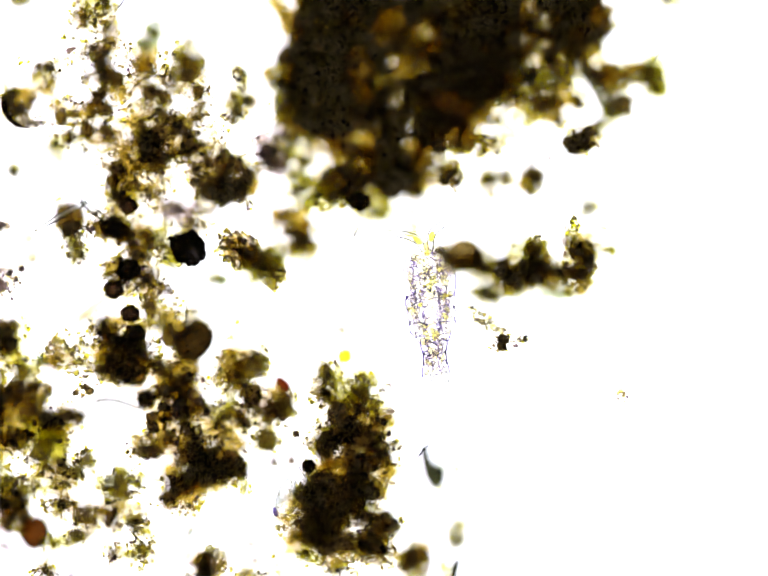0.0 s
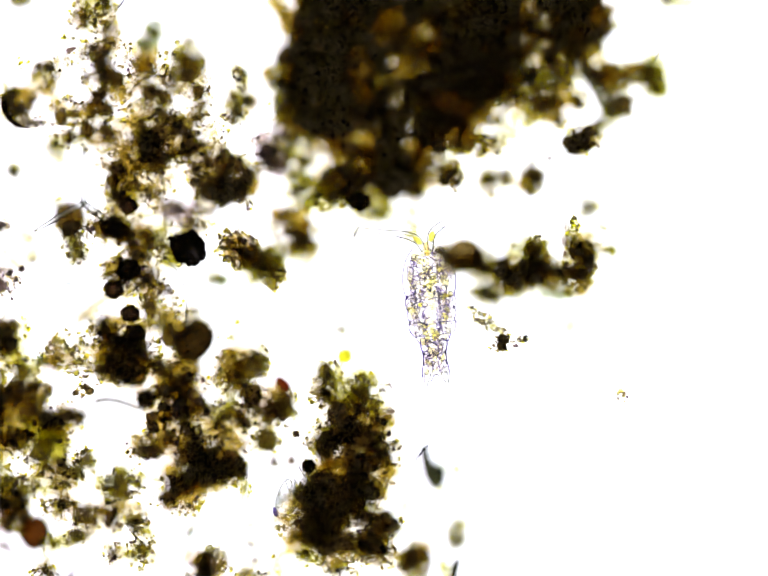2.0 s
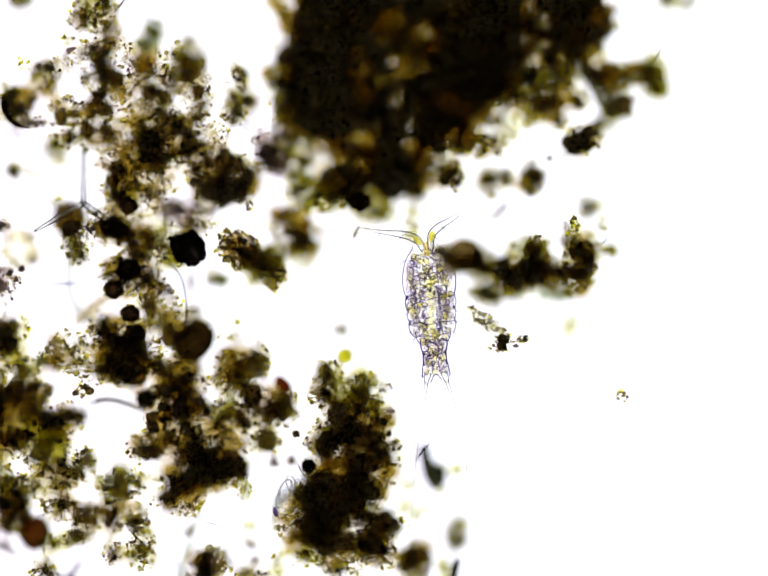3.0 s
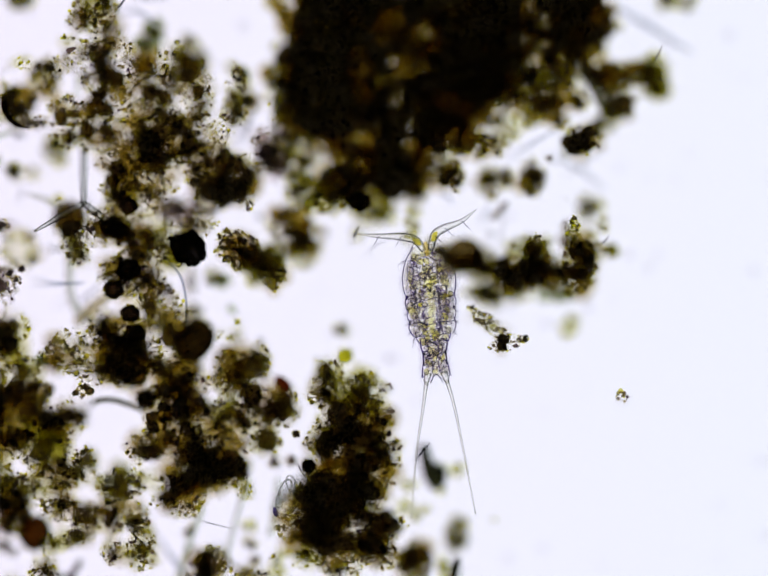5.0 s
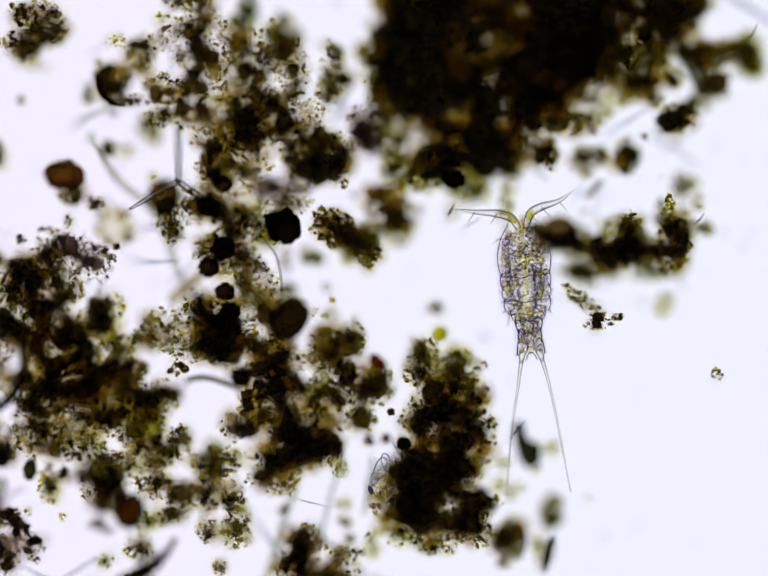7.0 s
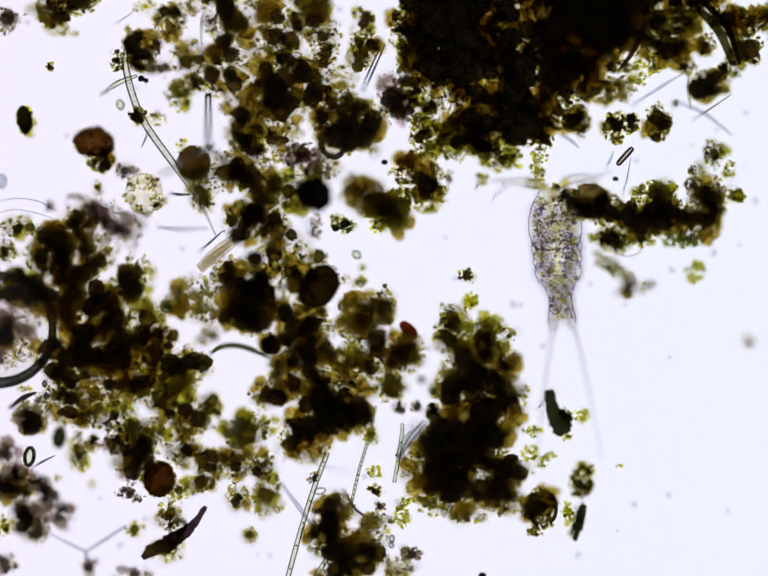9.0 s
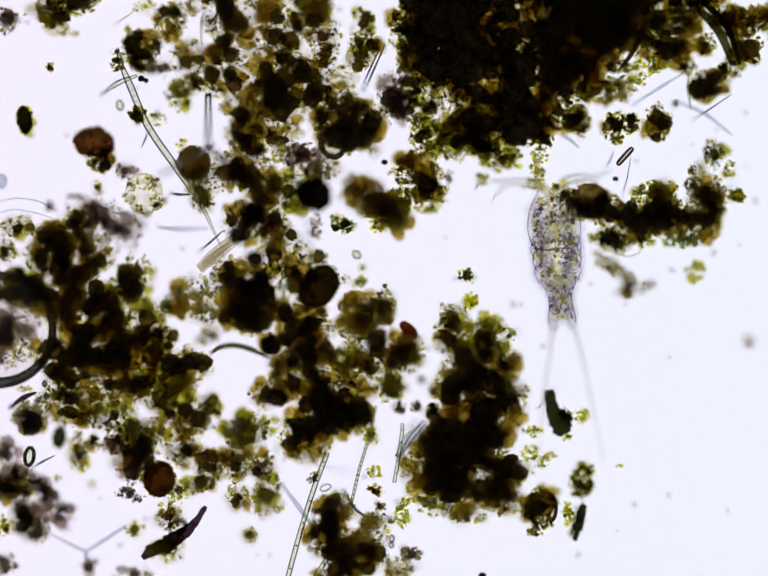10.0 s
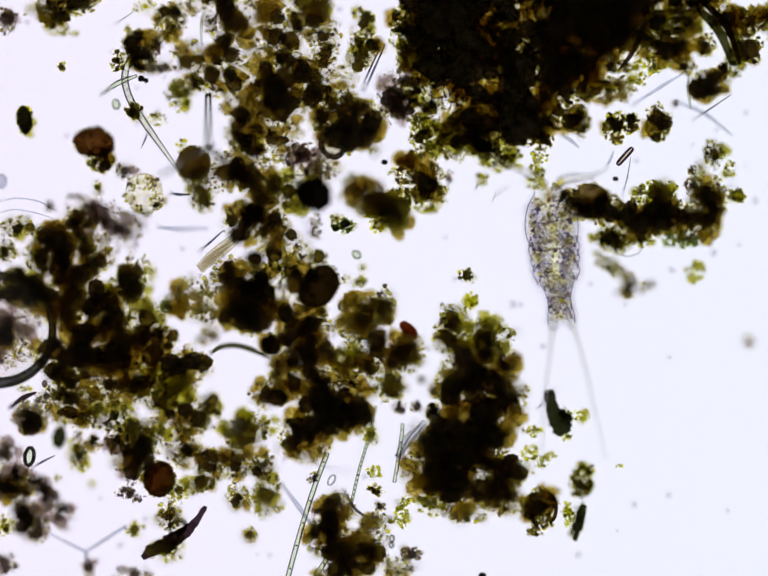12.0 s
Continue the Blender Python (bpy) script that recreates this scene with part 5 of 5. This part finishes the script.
def even_line(points, step=20, count=25):
    """Points at even steps along a smooth line through the given ones."""
    poses = line_rows(points, 0, 0, 6, step, count)
    return [(m.translation.x / DIV + 430, 460 - m.translation.y / DIV) for m in poses]


# ---- last soft fillings of the mass and of the arm, and a granular ball ----
heap("brown", (1088, -6, 36, 34), (1033, 49, 40, 30), (1018, 139, 36, 26), (1173, -86, 28, 28), (1343, -136, 30, 28), (1363, -71, 28, 34), (1300, 82, 46, 26, -12), (1372, 84, 34, 24), (1225, 420, 44, 24, 12), (905, -110, 40, 40), (880, 215, 26, 18), lumps=6, dens=1.0, z=16, deep=0.6)
heap("olive", (1252, 490, 34, 22), (1310, 486, 26, 18), lumps=2, dens=0.9, z=20)
heap("gold", (806, 420, 30, 46, -35), (776, 438, 26, 30), lumps=0, dens=1.8, z=34, deep=0.4)


def motions():
    far = ((440, 545), (500, 570), (560, 610), (620, 650))
    low = ((414, 462), (430, 500), (470, 550), (540, 600), (600, 640))
    side = ((362, 345), (408, 412), (432, 462), (460, 520), (500, 570), (570, 620))
    states = [
        (0.0, ((301, 284), (346, 294), (381, 324), (395, 400), (395, 470), (405, 515)) + far, 30, 30, 6),
        (3.0, ((298, 262), (340, 284), (378, 322), (395, 400), (395, 470), (405, 515)) + far, 30, 30, 6),
        (5.0, ((301, 284), (346, 294), (381, 324), (395, 400), (395, 470), (405, 515)) + far, 40, 30, 6),
        (5.6, ((304, 213), (294, 253), (304, 293), (329, 333), (365, 370), (399, 403)) + low, 50, 30, 6),
        (6.0, ((296, 324), (324, 296), (341, 274), (360, 290), (374, 308), (392, 350), (399, 406)) + low, 84, 34, 6),
        (6.3, ((262, 281), (302, 295), (332, 293), (355, 292), (374, 310), (392, 350), (399, 406)) + low, 84, 34, 6),
        (6.5, ((246, 246), (260, 270), (292, 288), (334, 297), (372, 314), (392, 350), (399, 406)) + low, 84, 34, 6),
        (6.65, ((222, 246), (257, 250), (287, 275), (327, 300), (370, 318), (392, 350), (399, 406)) + low, 84, 34, 6),
        (7.2, ((258, 198), (268, 250), (290, 298), (319, 334), (370, 378), (404, 420)) + low, 50, 30, 6),
        (8.8, ((290, 60), (268, 105), (266, 160), (293, 245)) + side, 33, 33, 6),
        (9.2, ((262, 62), (244, 100), (256, 160), (290, 245)) + side, 33, 33, 6),
        (9.5, ((205, 85), (240, 143), (266, 185), (300, 255)) + side, 33, 33, 6),
        (9.7, ((190, 96), (230, 128), (262, 180), (300, 255)) + side, 33, 33, 6),
        (10.0, ((238, 88), (246, 128), (268, 180), (302, 258)) + side, 33, 33, 6),
        (10.3, ((214, 100), (238, 130), (266, 180), (302, 256)) + side, 33, 33, 6),
        (10.6, ((196, 49), (215, 110), (262, 172), (302, 245)) + side, 33, 33, 6),
        (10.9, ((262, 44), (226, 50), (206, 90), (222, 136), (268, 176), (314, 235)) + side, 33, 33, 6),
        (11.1, ((290, 64), (256, 48), (226, 68), (214, 98), (222, 134), (268, 176), (314, 235)) + side, 33, 33, 6),
        (11.3, ((346, 44), (312, 60), (268, 74), (236, 120), (262, 180), (306, 242)) + side, 33, 33, 6),
        (11.6, ((362, 22), (348, 54), (316, 84), (276, 98), (246, 135), (256, 185), (296, 250)) + side, 33, 33, 6),
        (12.0, ((368, 12), (354, 46), (322, 86), (284, 106), (256, 140), (260, 190), (290, 243)) + side, 33, 33, 6),
    ]
    rows = []
    lines = [(t, even_line(pts), zh, zt) for t, pts, zh, zt, _ in states]
    for (t0, l0, h0, z0), (t1, l1, h1, z1) in zip(lines, lines[1:]):
        n = max(1, min(5, round((t1 - t0) / 0.12)))
        for k1 in range(n):
            q = k1 / n
            line = [(xa + (xb - xa) * q, ya + (yb - ya) * q) for (xa, ya), (xb, yb) in zip(l0, l1)]
            rows.append((t0 + (t1 - t0) * q, line_rows(line, h0 + (h1 - h0) * q, z0 + (z1 - z0) * q, 6)))
    rows.append((12.0, line_rows(lines[-1][1], 33, 33, 6)))
    for i, ob in enumerate(worm_parts):
        walk(ob, [(t, poses[i]) for t, poses in rows])

    base = at(*TAIL)
    walk(copepod, [(t, pose(base.x + dx * DIV, base.y, 0, 0, 0, rz)) for t, rz, dx in ((0.0, 4.3, 0), (7.2, 4.3, 0), (8.8, 4.2, 1), (9.6, 4.2, 1), (10.0, 4.7, 1), (10.5, 5.3, 0), (11.5, 5.5, 0), (12.0, 6.0, 0))])
    for k1, keys in enumerate((((0.0, -3), (2.5, -3), (4.8, 2), (5.5, 4), (7.2, 0), (8.8, 3), (10.5, 3), (11.6, 0), (12.0, -22)),
                               ((0.0, 14), (2.5, 14), (4.8, 6), (5.5, 0), (7.2, 0), (8.8, -14), (12.0, -14)))):
        feeler, b = feelers[k1]
        walk(feeler, [(t, pose(b[0] * DIV, b[1] * DIV, (80 if t < 7.5 else 62) * DIV, 0, 0, r)) for t, r in keys])
    for ramus in rami:
        walk(ramus, [(t, pose(0, 0, z * DIV)) for t, z in ((0.0, 0), (7.2, 0), (8.8, -12), (12.0, -12))])
    walk(swimmer, [(t, pose((x - 784) * DIV, (588 - y) * DIV, 33 * DIV, 0, 0, r)) for t, x, y, r in ((0.0, 640, 1010, 10), (8.8, 652, 1003, 12), (9.5, 659, 999, 15), (10.5, 669, 992, 30), (12.0, 677, 980, 60))])

    for ob, z, keys in ((drifting_speck, 0, ((0.0, 100, 137), (8.8, 103, 136), (10.0, 103, 137), (10.6, 106, 134), (11.0, 113, 130), (11.5, 120, 132), (12.0, 127, 136))),
                        (drifting_ball, 0, ((0.0, 281, 235), (9.0, 281, 235), (10.0, 280, 233), (11.0, 281, 226), (12.0, 273, 226))),
                        (drifting_ring, 33, ((0.0, 250, 216), (9.0, 246, 214), (9.5, 251, 217), (10.0, 245, 215), (11.0, 244, 215), (12.0, 237, 213)))):
        walk(ob, [(t, pose((x - 784) * DIV, (588 - y) * DIV, z * DIV, 0, 0, 10 if ob is drifting_ring else 0)) for t, x, y in keys])


motions()
